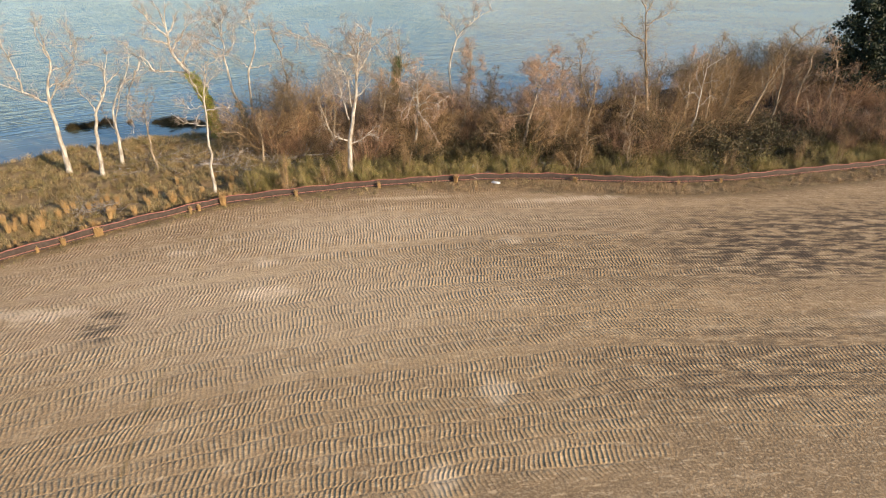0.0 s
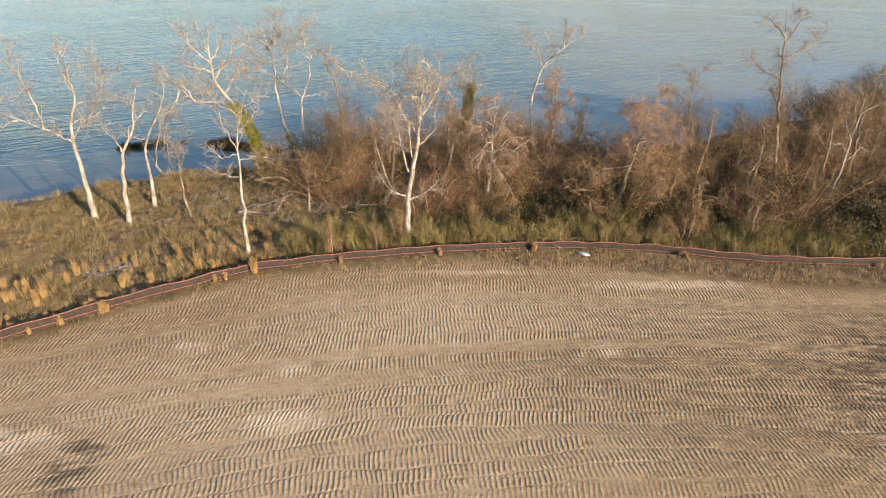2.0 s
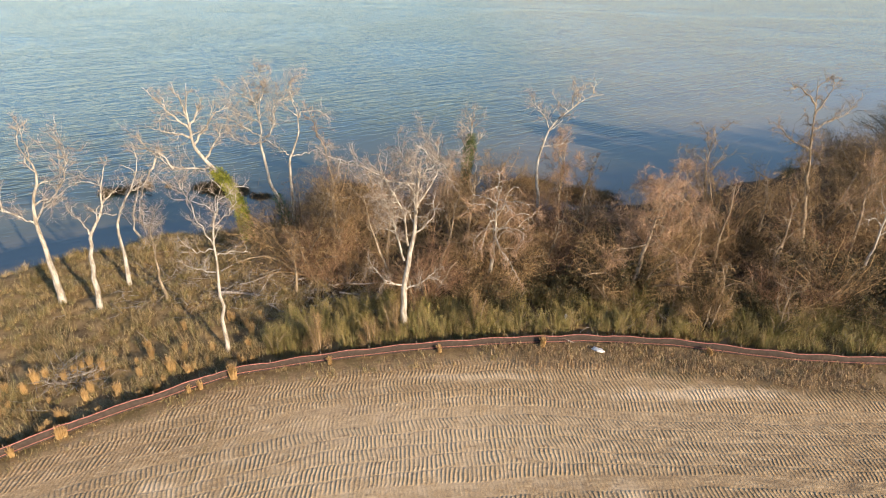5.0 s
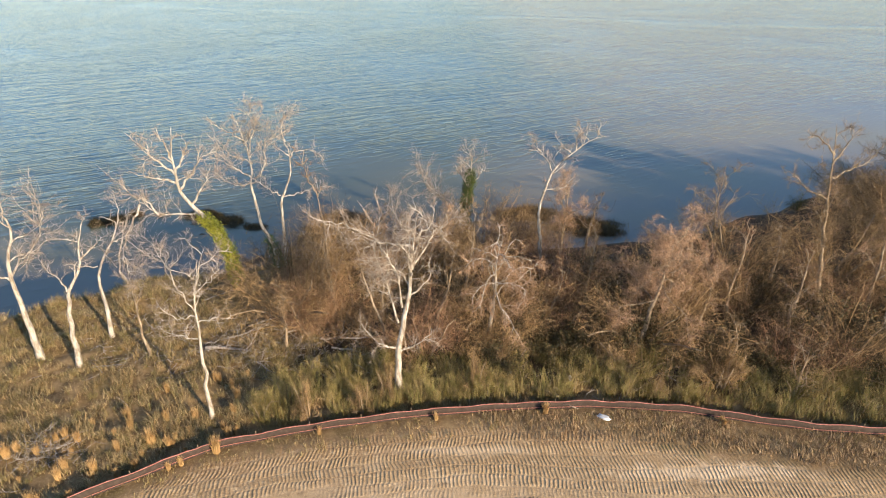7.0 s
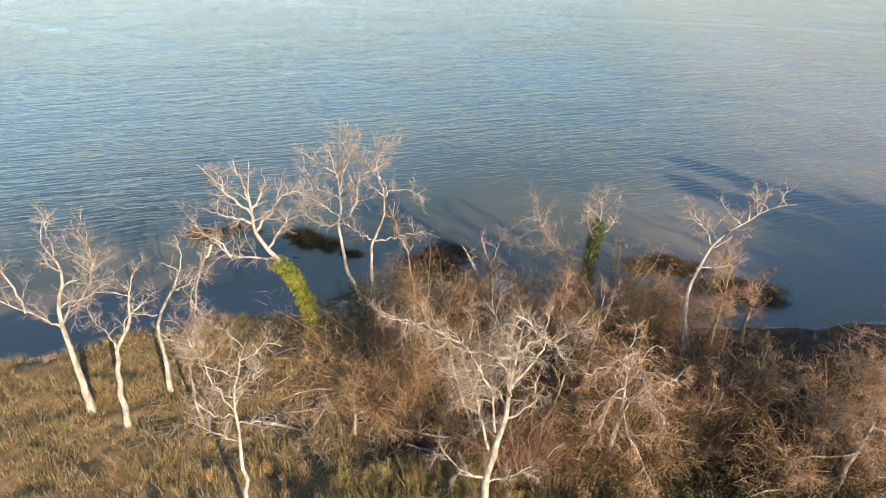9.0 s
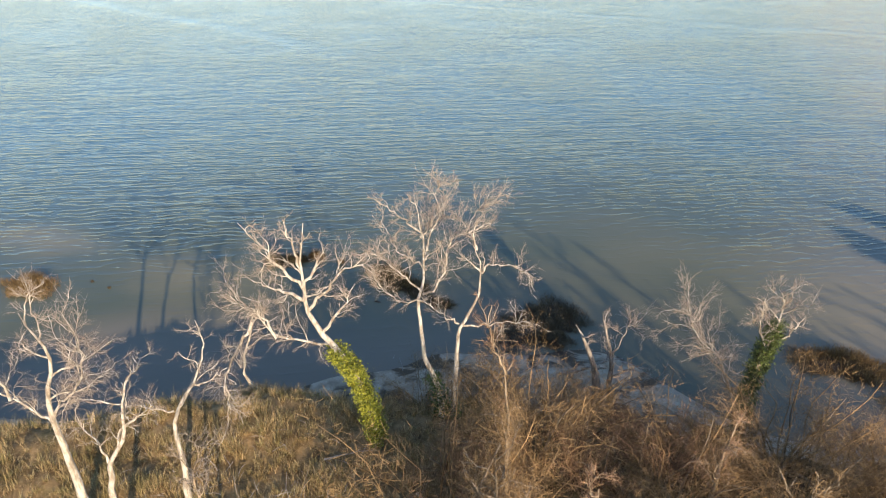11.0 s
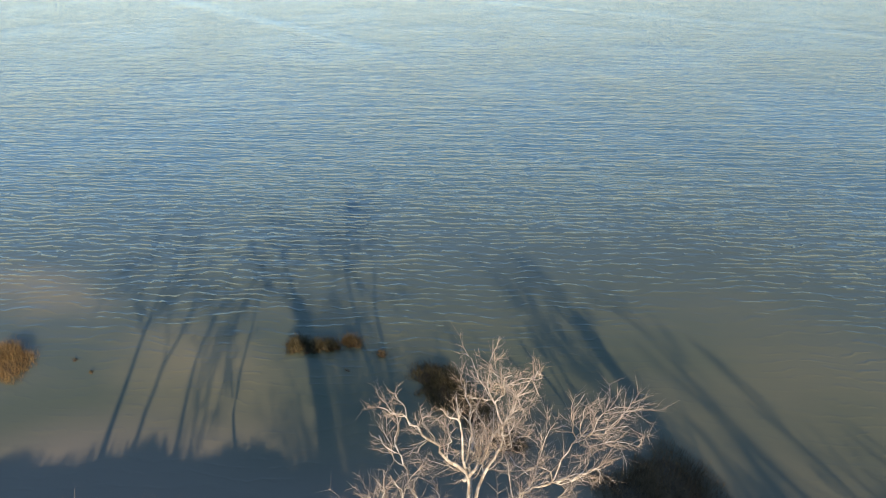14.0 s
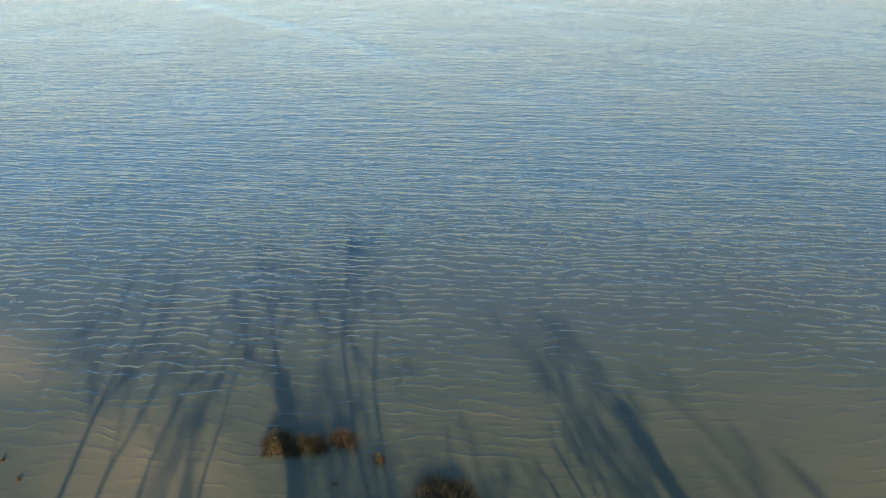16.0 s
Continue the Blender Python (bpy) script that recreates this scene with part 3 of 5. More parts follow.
def bare_tree(label, x, y, trunk, r0, seed, limbs=6, limb_len=3.0, bark_mat=None, twig_mat=None, fork=0.5, spread=0.75, up=0.06,
              twigs=1.0, wild=0.2, extra=(), paths=(), vine=0, ivy=None, ivy_to=0.55, droop=0.0, fuzz=0, ivy_leaves=15000):
    """A leafless tree: a trunk through the given offsets, limbs from the fork upwards, side branches and twigs."""
    rng = np.random.default_rng(seed)
    bark_mat, twig_mat = bark_mat or BARK_WHITE, twig_mat or TWIG_PALE
    r0 *= 0.78
    base = new("bare_tree")
    base.location = (x, y, gz(x, y) - 0.1)
    tagged(base, label, "tree")
    ctrl = np.array([(0, 0, 0), *trunk], float)
    if not paths:
        ctrl[:, 2] *= 0.86
    tp = []
    for i in range(len(ctrl) - 1):
        n = max(2, int(np.linalg.norm(ctrl[i + 1] - ctrl[i]) / 0.6))
        for k in range(n):
            tp.append(ctrl[i] + (ctrl[i + 1] - ctrl[i]) * k / n)
    tp.append(ctrl[-1])
    tp = np.array(tp)
    for _ in range(2):
        tp[1:-1] = (tp[:-2] + tp[1:-1] * 2 + tp[2:]) / 4
    tp[1:-1] += rng.normal(0, 0.035, tp[1:-1].shape)
    q = np.linspace(0, 1, len(tp))
    tr = r0 * (1 - 0.94 * q ** 1.1) + r0 * 0.4 * np.exp(-q * len(tp) * 0.9)
    t = Tubes()
    t.add(tp, tr, 9)
    part("trunk", t.mesh("trunk", bark_mat), base)
    tw = Tubes()

    def twig(p, d, ln):
        pts = wander(rng, p, d, ln, 2, 0.25, up - droop)
        tw.add(pts, (0.007, 0.005, 0.003), 3)
        for _ in range(11):
            p2, d2 = along(pts, rng.uniform(0.1, 1.0))
            tw.sliver(p2, branch_way(rng, d2, rng.uniform(0.3, 1.1)), ln * rng.uniform(0.3, 0.9), 0.0034, rng)
        for _ in range(fuzz):
            p2, d2 = along(pts, rng.uniform(0.0, 1.0))
            tw.sliver(p2 + rng.normal(0, 0.07, 3), unit(rng.normal(0, 1, 3) + d2 * 0.8 + np.array([0, 0, -0.15])), rng.uniform(0.12, 0.36), 0.0045, rng)

    def side(tb, p, d, ln, r):
        pts = wander(rng, p, d, ln, 6, wild * 1.5, up - droop)
        tb.add(pts, np.linspace(r * 0.85, 0.008, 7), 4)
        for _ in range(max(3, int(ln * 4.6 * twigs))):
            p2, d2 = along(pts, rng.uniform(0.1, 1.0))
            twig(p2, branch_way(rng, d2, rng.uniform(0.35, 1.1)), rng.uniform(0.3, 0.8) * min(1, 0.5 + ln * 0.3))

    def limb(p, d, ln, r, pts=None):
        tb = Tubes()
        if pts is None:
            pts = wander(rng, p, d, ln, 10, wild * 1.35, up)
        tb.add(pts, r + (0.014 - r) * np.linspace(0, 1, len(pts)) ** 0.7, 6)
        for k in range(max(3, int(ln * 4.2))):
            p2, d2 = along(pts, rng.uniform(0.15, 1.0))
            side(tb, p2, branch_way(rng, d2, rng.uniform(0.4, 1.1)), ln * rng.uniform(0.14, 0.36), max(0.015, r * 0.33))
        part("limb", tb.mesh("limb", bark_mat), base)

    for i in range(limbs):
        k = fork + (1 - fork) * (i + 0.3) / limbs
        p, d = along(tp, min(k, 0.99))
        az = 2.4 * i + rng.uniform(-0.5, 0.5)
        way = unit(d * 0.5 + np.array([math.cos(az), math.sin(az), 0.0]) * spread + np.array([0, 0, 0.45]))
        limb(p, way, limb_len * rng.uniform(0.7, 1.1) * (1.05 - 0.75 * (k - fork)), r0 * (0.42 - 0.26 * k))
    for line in paths:
        c = np.array(line, float)
        n = 4 * (len(c) - 1) + 1
        q = np.linspace(0, len(c) - 1, n)
        c = np.stack([np.interp(q, np.arange(len(c)), c[:, a]) for a in range(3)], -1)
        for _ in range(2):
            c[1:-1] = (c[:-2] + 2 * c[1:-1] + c[2:]) / 4
        far = rng.uniform(-0.1, 0.1)
        c += np.stack([0 * q, q * far * 2.0, 0 * q], -1)
        c[1:] += rng.normal(0, 0.05, c[1:].shape)
        limb(c[0], c[1] - c[0], float(np.linalg.norm(np.diff(c, axis=0), axis=1).sum()), r0 * 0.36, c)
    for k, way, ln in extra:
        p, d = along(tp, k)
        limb(p, way, ln, r0 * (0.55 - 0.3 * k))
    tagged(part("crown", tw.mesh("crown", twig_mat), base), kind="stuff")
    if vine:
        vt = Tubes()
        for _ in range(vine * 5):
            p, d = along(tp, rng.uniform(0.05, 0.8))
            vt.sliver(p + rng.normal(0, 0.33, 3), unit(rng.normal(0, 1, 3) + np.array([0, 0, -0.8])), rng.uniform(0.15, 0.45), 0.005, rng)
        for _ in range(vine // 4):
            p, d = along(tp, rng.uniform(0.1, 0.82))
            o = rng.normal(0, 0.4, 3)
            vt.add(wander(rng, p + o, (o[0] * 0.8, o[1] * 0.8, rng.uniform(-1.2, 0.5)), rng.uniform(0.6, 1.7), 6, 0.45, -0.12), np.linspace(0.011, 0.004, 7), 3)
        tagged(part("vine", vt.mesh("vine", TWIG_TAN), base, "russet tangle of leafless vine"), kind="stuff")
    if ivy:
        cs = []
        for k in np.linspace(0.02, ivy_to, 60):
            p, d = along(tp, k)
            cs += [p + rng.normal(0, 0.06, 3) + 0.27 * np.array([math.cos(w), math.sin(w), 0]) for w in rng.uniform(0, 6.28, 5)]
        tagged(part("ivy", mesh_of("ivy", *leaf_cloud(rng, cs, 0.12, 0.055, ivy_leaves), ivy), base, "glossy green ivy leaves"), kind="stuff")
    return base


def shrub_mesh(seed, stems, height, width, mat):
    """A dome of arching stems with dense fine ends."""
    rng = np.random.default_rng(seed)
    t, main = Tubes(), []
    for no in range(stems):
        a, r = rng.uniform(0, 6.28), width * 0.22 * math.sqrt(rng.uniform())
        p = np.array([math.cos(a) * r, math.sin(a) * r, 0])
        out = rng.uniform(0.05, 0.8)
        pts = wander(rng, p, (math.cos(a) * out, math.sin(a) * out, 1.0), height * rng.uniform(0.7, 1.15) * (1.05 - out * 0.3), 6, 0.17, -0.1)
        if no < 4:
            main.append(Tubes())
            main[-1].add(pts, np.linspace(0.045, 0.012, 7), 5)
        else:
            t.add(pts, np.linspace(0.022, 0.008, 7), 3)
        for _ in range(170):
            p2, d2 = along(pts, rng.uniform(0.1, 1) ** 0.6)
            w = unit(branch_way(rng, d2, rng.uniform(0.4, 1.5)) + np.array([0, 0, rng.uniform(-0.6, 0.3)]))
            q = p2 + rng.normal(0, 0.07, 3) * height
            t.sliver(q, w, height * rng.uniform(0.06, 0.17), rng.uniform(0.003, 0.0055), rng)
    return t.mesh("twig_mass", mat), [q.mesh("stem", BARK_GREY) for q in main]


def blades(rng, xs, ys, zs, lo, hi, wide, lean=0.35):
    """Bent grass blades standing at the given places."""
    n = len(xs)
    ln = rng.uniform(lo, hi, n) * (0.75 + 0.35 * lumps(xs * 1.1, ys * 1.3, 4.0) + 0.15 * lumps(xs * 3.1, ys * 2.7, 5.0))
    a = rng.uniform(0, 2 * math.pi, n)
    k = rng.uniform(0.1, lean, n)
    p = np.stack([xs, ys, zs], -1)
    dirv = np.stack([np.cos(a) * k, np.sin(a) * k, np.ones(n)], -1)
    sidev = np.stack([-np.sin(a), np.cos(a), np.zeros(n)], -1) * (wide * rng.uniform(0.6, 1.3, n))[:, None]
    mid = p + dirv * (ln * 0.55)[:, None]
    tip = p + dirv * ln[:, None] + np.stack([np.cos(a), np.sin(a), -0.3 * np.ones(n)], -1) * (ln * 0.22 * rng.uniform(0, 1, n))[:, None]
    v = np.stack([p - sidev, p + sidev, mid + sidev * 0.8, mid - sidev * 0.8, tip], 1).reshape(-1, 3)
    o = np.arange(n)[:, None] * 5
    quads = (o + np.array([[0, 1, 2, 3]])).tolist()
    tris = (o + np.array([[3, 2, 4]])).tolist()
    return v.tolist(), quads + tris


def T3(x, y, s=1.0, rot=0.0, tz=0.0, sz=None):
    return Matrix.Translation((x, y, gz(x, y) + tz)) @ Matrix.Rotation(rot, 4, 'Z') @ Matrix.Diagonal((s, s, sz or s, 1))


# ---- the trees on the bank ----
bare_tree("slim pale leafless tree beside the fence", -10.69, 39.81, [(0.12, -0, 2.9), (0.23, -0, 4.85), (0.27, -0, 6.35), (0.49, -0, 7.49), (0.97, -0, 8.68), (1.31, -0.01, 9.63)], 0.13, 3, 5, 1.9, fork=0.6, spread=0.8, twigs=1.8,
          paths=[[(0.27, -0, 6.35), (-0.11, 0, 7.64), (-0.47, 0, 8.9), (-0.51, 0, 9.76)], [(0.32, -0, 5.77), (1.21, -0.01, 6.02), (1.91, -0.01, 5.93)], [(0.28, -0, 6.08), (-0.67, 0, 5.83), (-1.33, 0.01, 6.67)], [(0.23, -0, 4.85), (-0.86, 0, 4.84), (-1.87, 0.01, 5.46)], [(0.44, -0, 7.26), (1.37, -0.01, 8.12), (1.95, -0.01, 8.68)]])
bare_tree("large pale leafless tree with a wide twiggy crown", -1.53, 41.62, [(0.03, -0, 1.83), (0.08, -0, 3.34), (0.54, -0, 4.94), (0.84, -0, 7.35), (0.85, -0, 8.4), (1.1, -0.01, 9.6), (1.2, -0.01, 10.2)], 0.23, 7, 11, 2.7, fork=0.5, spread=1.2, up=-0.02, twigs=2.1,
          paths=[[(0.84, -0, 7.35), (0.72, -0, 8.94), (0.3, -0, 9.6), (-0.33, 0, 10.4)], [(0.84, -0, 7.35), (1.57, -0.01, 8.6), (2.2, -0.01, 9.3), (2.9, -0.01, 9.9)], [(0.74, -0, 8.6), (-0.6, 0, 8.77), (-1.91, 0.01, 9.79), (-2.96, 0.01, 10.01)], [(0.11, -0, 4.35), (-0.25, 0, 5.8), (-0.72, 0, 7.35), (-1.05, 0, 8.59)], [(0.33, -0, 5.23), (0.12, -0, 7.2), (-0.31, 0, 8.24), (-0.88, 0, 9.45)], [(0.06, -0, 2.89), (-0.92, 0, 3.23), (-1.68, 0.01, 4.58)], [(0.08, -0, 2.54), (1.06, -0, 2.89), (1.77, -0.01, 3.75)], [(0.95, -0, 8.9), (1.7, -0.01, 9.6), (1.9, -0.01, 10.4)]])
bare_tree("pale leaning tree trunk in the brush, leafless", 0.4, 45.5, [(-0.1, 0.2, 1.8), (0.7, 0.6, 4.2), (1.0, 1.0, 6.6)], 0.16, 8, 4, 1.8, bark_mat=BARK_GREY, twig_mat=TWIG_TAN, fuzz=4, fork=0.5)
bare_tree("pale forked leafless tree behind the brush", -2.3, 45.8, [(-0.6, 0.3, 2.2), (-1.3, 0.5, 4.4), (-1.7, 0.7, 7.2)], 0.13, 9, 5, 2.0, bark_mat=BARK_GREY, fuzz=4, fork=0.45, twig_mat=TWIG_TAN)
bare_tree("pale leafless tree with a long side limb on the grassy bank", -21.8, 44.38, [(0.04, 0.01, 1.4), (-0, -0, 3.94), (-0.06, -0.02, 5.22), (0.31, 0.09, 6.97), (0.86, 0.26, 8.13), (0.43, 0.13, 9.08), (0.2, 0.06, 9.92)], 0.23, 11, 5, 2.6, fork=0.55, spread=0.8, twigs=1.7,
          paths=[[(-0.06, -0.02, 5.22), (-0.47, -0.14, 5.57), (-1.71, -0.52, 6.31), (-2.9, -0.89, 6.99), (-3.78, -1.16, 7.66)], [(-0.06, -0.02, 5.22), (0.74, 0.23, 6.44), (1.72, 0.53, 7.11), (2.43, 0.74, 8.43), (2.61, 0.8, 9.63)], [(-1.32, -0.41, 6.12), (-1.24, -0.38, 7.46), (-1.44, -0.44, 9.26), (-1.79, -0.55, 10.21)], [(-2.42, -0.74, 6.74), (-3.52, -1.08, 6.45), (-4.63, -1.42, 6.14)]])
bare_tree("pale crooked leafless tree on the grassy bank", -19.36, 43.84, [(0.14, 0.04, 2.04), (0.44, 0.13, 4.28), (0.52, 0.16, 4.79), (1.37, 0.42, 5.85), (1.6, 0.49, 7.02), (1.74, 0.53, 8.12), (2.12, 0.65, 8.7)], 0.19, 12, 4, 1.9, fork=0.55, twigs=1.6, spread=0.7,
          paths=[[(0.52, 0.16, 4.79), (0.11, 0.03, 5.67), (-0.48, -0.15, 6.68)], [(1.51, 0.46, 6.54), (2.32, 0.71, 7.28), (2.76, 0.85, 7.71)]])
bare_tree("thin pale leafless tree near the shore", -19, 46.77, [(0.13, 0.04, 1.66), (0.09, 0.03, 3.67), (0.32, 0.1, 5.01), (1.37, 0.42, 6.28), (1.88, 0.58, 7.66), (2.07, 0.63, 8.21)], 0.16, 13, 4, 1.8, fork=0.5, twigs=1.6, spread=0.7,
          paths=[[(0.29, 0.09, 4.87), (-0.5, -0.15, 5.01), (-0.94, -0.29, 5.38)], [(1.37, 0.42, 6.28), (2.07, 0.63, 6.5), (2.53, 0.78, 6.97)]])
bare_tree("slender tan leafless tree on the bank", -15.7, 44.6, [(-0.2, 0.1, 2.5), (-0.3, 0.2, 4.6), (0.2, 0.4, 6.8)], 0.1, 14, 7, 1.9, bark_mat=BARK_GREY, fork=0.45, spread=0.5)
bare_tree("bent grey leafless tree at the shore edge", -21, 54.03, [(-0.69, -0.21, 0.88), (-0.82, -0.25, 1.65), (-0.35, -0.11, 3.19), (0.45, 0.14, 4.99), (0.78, 0.24, 5.96)], 0.12, 15, 4, 1.3, fork=0.5, spread=0.7,
          paths=[[(-0.82, -0.25, 1.65), (-1.13, -0.35, 2.58), (-1.34, -0.41, 3.41)]])
bare_tree("small bushy tan tree among dead wood", -8.2, 45.3, [(0.05, 0, 1.6), (0.1, 0.1, 3.2), (0.1, 0.1, 4.4)], 0.13, 16, 8, 2.2, bark_mat=BARK_GREY, twig_mat=TWIG_TAN, fork=0.35, spread=1.0, twigs=1.6, fuzz=5)
bare_tree("leaning pale tree with bright ivy round its trunk", -13.13, 52.5, [(0.15, -0.5, 2.64), (-0.29, -0.8, 4.14), (-0.84, -0.97, 5.56), (-1.6, -1.2, 6.6), (-2.11, -1.36, 7.36), (-2.08, -1.35, 8.66), (-2.11, -1.36, 9.75), (-1.83, -1.27, 11.4)], 0.3, 17, 3, 1.3, fork=0.7, spread=0.9, twigs=1.6, ivy=IVY, ivy_to=0.47,
          paths=[[(-0.91, -0.99, 5.67), (-2.02, -1.33, 5.97), (-3.42, -1.76, 6.09), (-4.4, -2.06, 6.98), (-5.27, -2.32, 8.26)], [(-4.3, -2.04, 6.9), (-4.81, -2.18, 5.82), (-5.36, -2.35, 4.63), (-5.6, -2.42, 3.57), (-5.19, -2.3, 2.54)], [(-2.07, -1.34, 8.5), (-2.77, -1.56, 9.47), (-3.52, -1.79, 10.36), (-4.14, -1.98, 11.34)], [(-2.04, -1.33, 7.52), (-1.12, -1.05, 8.61), (-0.54, -0.88, 9.53), (0.39, -0.59, 9.8)], [(-2.12, -1.36, 8.02), (-2.94, -1.61, 8.38), (-3.64, -1.83, 8.57), (-4.62, -2.13, 8.87)], [(-1.52, -1.18, 6.56), (-0.68, -0.92, 7.62), (-0.22, -0.78, 8.73)], [(-2.1, -1.35, 9.44), (-2.37, -1.44, 10.38), (-2.69, -1.53, 11.28)], [(-3.42, -1.76, 6.09), (-3.96, -1.92, 7.12), (-5.0, -2.24, 7.51)], [(-2.08, -1.35, 8.66), (-1.49, -1.17, 9.57), (-1.27, -1.1, 10.63)]])
bare_tree("tall pale tree with an arching crown, ivy at its foot", -11.1, 55.3, [(0.10, 0.00, 0.70), (-0.27, -0.17, 2.49), (-0.60, -0.31, 3.27), (-0.75, -0.39, 4.03), (-0.74, -0.37, 5.06), (-1.00, -0.50, 6.33), (-0.97, 0.08, 7.04), (-1.07, 0.82, 7.81), (-1.62, 1.49, 8.85), (-1.94, 2.08, 9.80), (-2.37, 2.42, 10.54)], 0.2, 18, 3, 1.6, fork=0.72, spread=0.9, twigs=1.7, ivy=IVY_DARK, ivy_to=0.24, ivy_leaves=1500,
          paths=[[(-0.97, 0.03, 6.99), (-1.74, 0.13, 7.39), (-2.52, 0.21, 7.81), (-3.30, 0.28, 8.24), (-3.99, -0.06, 8.17)], [(-1.00, 0.71, 7.66), (-1.81, 0.74, 8.07), (-2.45, 0.64, 8.24), (-2.99, 0.98, 8.93), (-3.46, 1.08, 9.32)], [(-1.15, 0.98, 8.02), (-1.19, 1.80, 9.01), (-0.96, 2.37, 9.64), (-1.02, 2.58, 9.97), (-1.39, 2.83, 10.54), (-1.29, 3.23, 11.11)], [(-0.86, -0.07, 6.86), (-0.39, 0.35, 7.05), (-0.22, 1.17, 7.81), (-0.36, 1.77, 8.54), (-0.26, 2.13, 8.93), (0.36, 2.44, 9.01), (0.42, 3.01, 9.72), (0.68, 3.42, 10.19)], [(0.36, 2.44, 9.01), (0.78, 2.80, 9.24), (1.26, 3.18, 9.48)], [(-1.61, 1.62, 9.01), (-2.45, 1.69, 9.56), (-3.11, 1.71, 9.97), (-3.64, 1.62, 10.19)], [(-0.61, -0.11, 6.74), (-1.35, -0.71, 6.49), (-2.34, -0.83, 6.74), (-3.32, -0.54, 7.39)], [(-1.62, 1.49, 8.85), (-1.31, 3.04, 9.59), (-1.04, 4.13, 10.36)], [(-1.33, 1.07, 8.21), (-2.04, 2.61, 8.95), (-2.87, 3.80, 9.67)]])
bare_tree("pale crooked tree leaning out from the ivy-clad foot", -10.6, 55.6, [(0.1, -0.1, 0.6), (0.22, -0.14, 3.42), (0.17, -0.16, 4.77), (0.36, -0.08, 5.63), (0.7, 0.06, 6.2), (1.18, 0.26, 7.33), (1.14, 0.25, 8.36), (0.95, 0.16, 9.45), (0.8, 0.09, 10.17)], 0.18, 19, 2, 1.2, fork=0.75, spread=0.9, twigs=1.6, ivy=IVY_DARK, ivy_to=0.12, ivy_leaves=700,
          paths=[[(0.3, -0.11, 5.75), (-0.14, -0.29, 6.2), (-0.65, -0.5, 6.86), (-1.18, -0.73, 7.45)], [(1.14, 0.25, 8.36), (1.41, 0.36, 8.76), (2.14, 0.66, 8.8), (2.72, 0.91, 8.58), (3.13, 1.08, 8.18)], [(1.14, 0.25, 8.36), (0.67, 0.05, 8.91), (0.26, -0.12, 9.34)], [(0.95, 0.16, 9.45), (0.77, 0.09, 10.17), (0.97, 0.17, 10.88)], [(0.48, -0.03, 5.63), (1.7, 0.48, 5.75), (2.29, 0.72, 6.13), (3.24, 1.12, 6.13)]])
bare_tree("broken brown trunk wrapped in vine with one bare branch", -6.5, 50.6, [(0.1, 0, 2.5), (0.0, 0, 5.2), (-0.3, 0, 8.3)], 0.17, 20, 3, 0.8, fork=0.5, bark_mat=BARK_GREY, twig_mat=TWIG_RED, vine=330,
          paths=[[(-0.2, 0, 7.4), (-0.6, 0, 8.4), (-0.8, 0, 9.2), (-0.7, 0.1, 10.4)]])
bare_tree("pale forked tree with dark ivy on one stem", 2.83, 61.59, [(-0.15, -0.05, 2.62), (-0.2, -0.06, 4.69), (0, 0, 7.27), (0.22, 0.07, 8.83), (0.36, 0.11, 9.81)], 0.24, 21, 8, 2.3, fork=0.72, twigs=1.9, spread=0.7, ivy=IVY_DARK, ivy_to=0.84,
          paths=[[(-0.48, -0.15, 3.05), (-1.69, -0.52, 6.25), (-3.1, -0.95, 7.56), (-3.51, -1.08, 8.57)], [(0, 0, 7.27), (0.95, 0.29, 8.17), (1.31, 0.4, 8.9)], [(-0.03, -0.01, 7.05), (-0.58, -0.18, 8.55), (-0.57, -0.18, 9.63)]])
bare_tree("tall slender pale tree rising from the thicket", 7.63, 52.71, [(-0.48, -0.15, 3.45), (-0.65, -0.2, 5.92), (-0.46, -0.14, 6.96), (-0.06, -0.02, 8.2), (0.65, 0.2, 8.68), (1.48, 0.45, 9.35), (2.29, 0.7, 9.92), (3.58, 1.1, 10.07)], 0.17, 22, 10, 1.9, fork=0.6, twigs=2.0, spread=0.9, up=0.1,
          paths=[[(-0.06, -0.02, 8.2), (-0.4, -0.12, 8.97), (-1.08, -0.33, 9.75), (-1.28, -0.39, 10.32)], [(1.48, 0.45, 9.35), (1.41, 0.43, 10.3), (1.53, 0.47, 10.7)], [(-0.52, -0.16, 6.9), (0.85, 0.26, 6.89), (1.44, 0.44, 7.48)]])
bare_tree("russet twiggy tree wrapped in vine", 8.6, 53.2, [(0.2, 0.1, 3.0), (0.3, 0.2, 5.6), (0.5, 0.3, 8.4)], 0.16, 23, 12, 2.8, bark_mat=BARK_GREY, twig_mat=TWIG_ROSE, fork=0.35, twigs=2.0, vine=320, fuzz=5)
bare_tree("spreading russet twiggy tree in the thicket", 11.5, 44.4, [(0.4, 0.2, 2.0), (0.8, 0.5, 4.2), (1.4, 1.0, 6.0), (1.7, 1.3, 8.6)], 0.22, 24, 22, 4.0, bark_mat=BARK_GREY, twig_mat=TWIG_ROSE, fork=0.42, spread=1.35, up=-0.05, twigs=2.3, wild=0.26, fuzz=4)
bare_tree("small curled pale trunk with drooping twigs", 16.1, 43.0, [(0.35, 0.1, 1.2), (0.3, 0.2, 2.6), (0.0, 0.3, 3.8)], 0.12, 25, 7, 1.7, bark_mat=BARK_GREY, twig_mat=TWIG_TAN, fork=0.5, spread=1.0, up=-0.05, twigs=1.4, droop=0.08, fuzz=5)
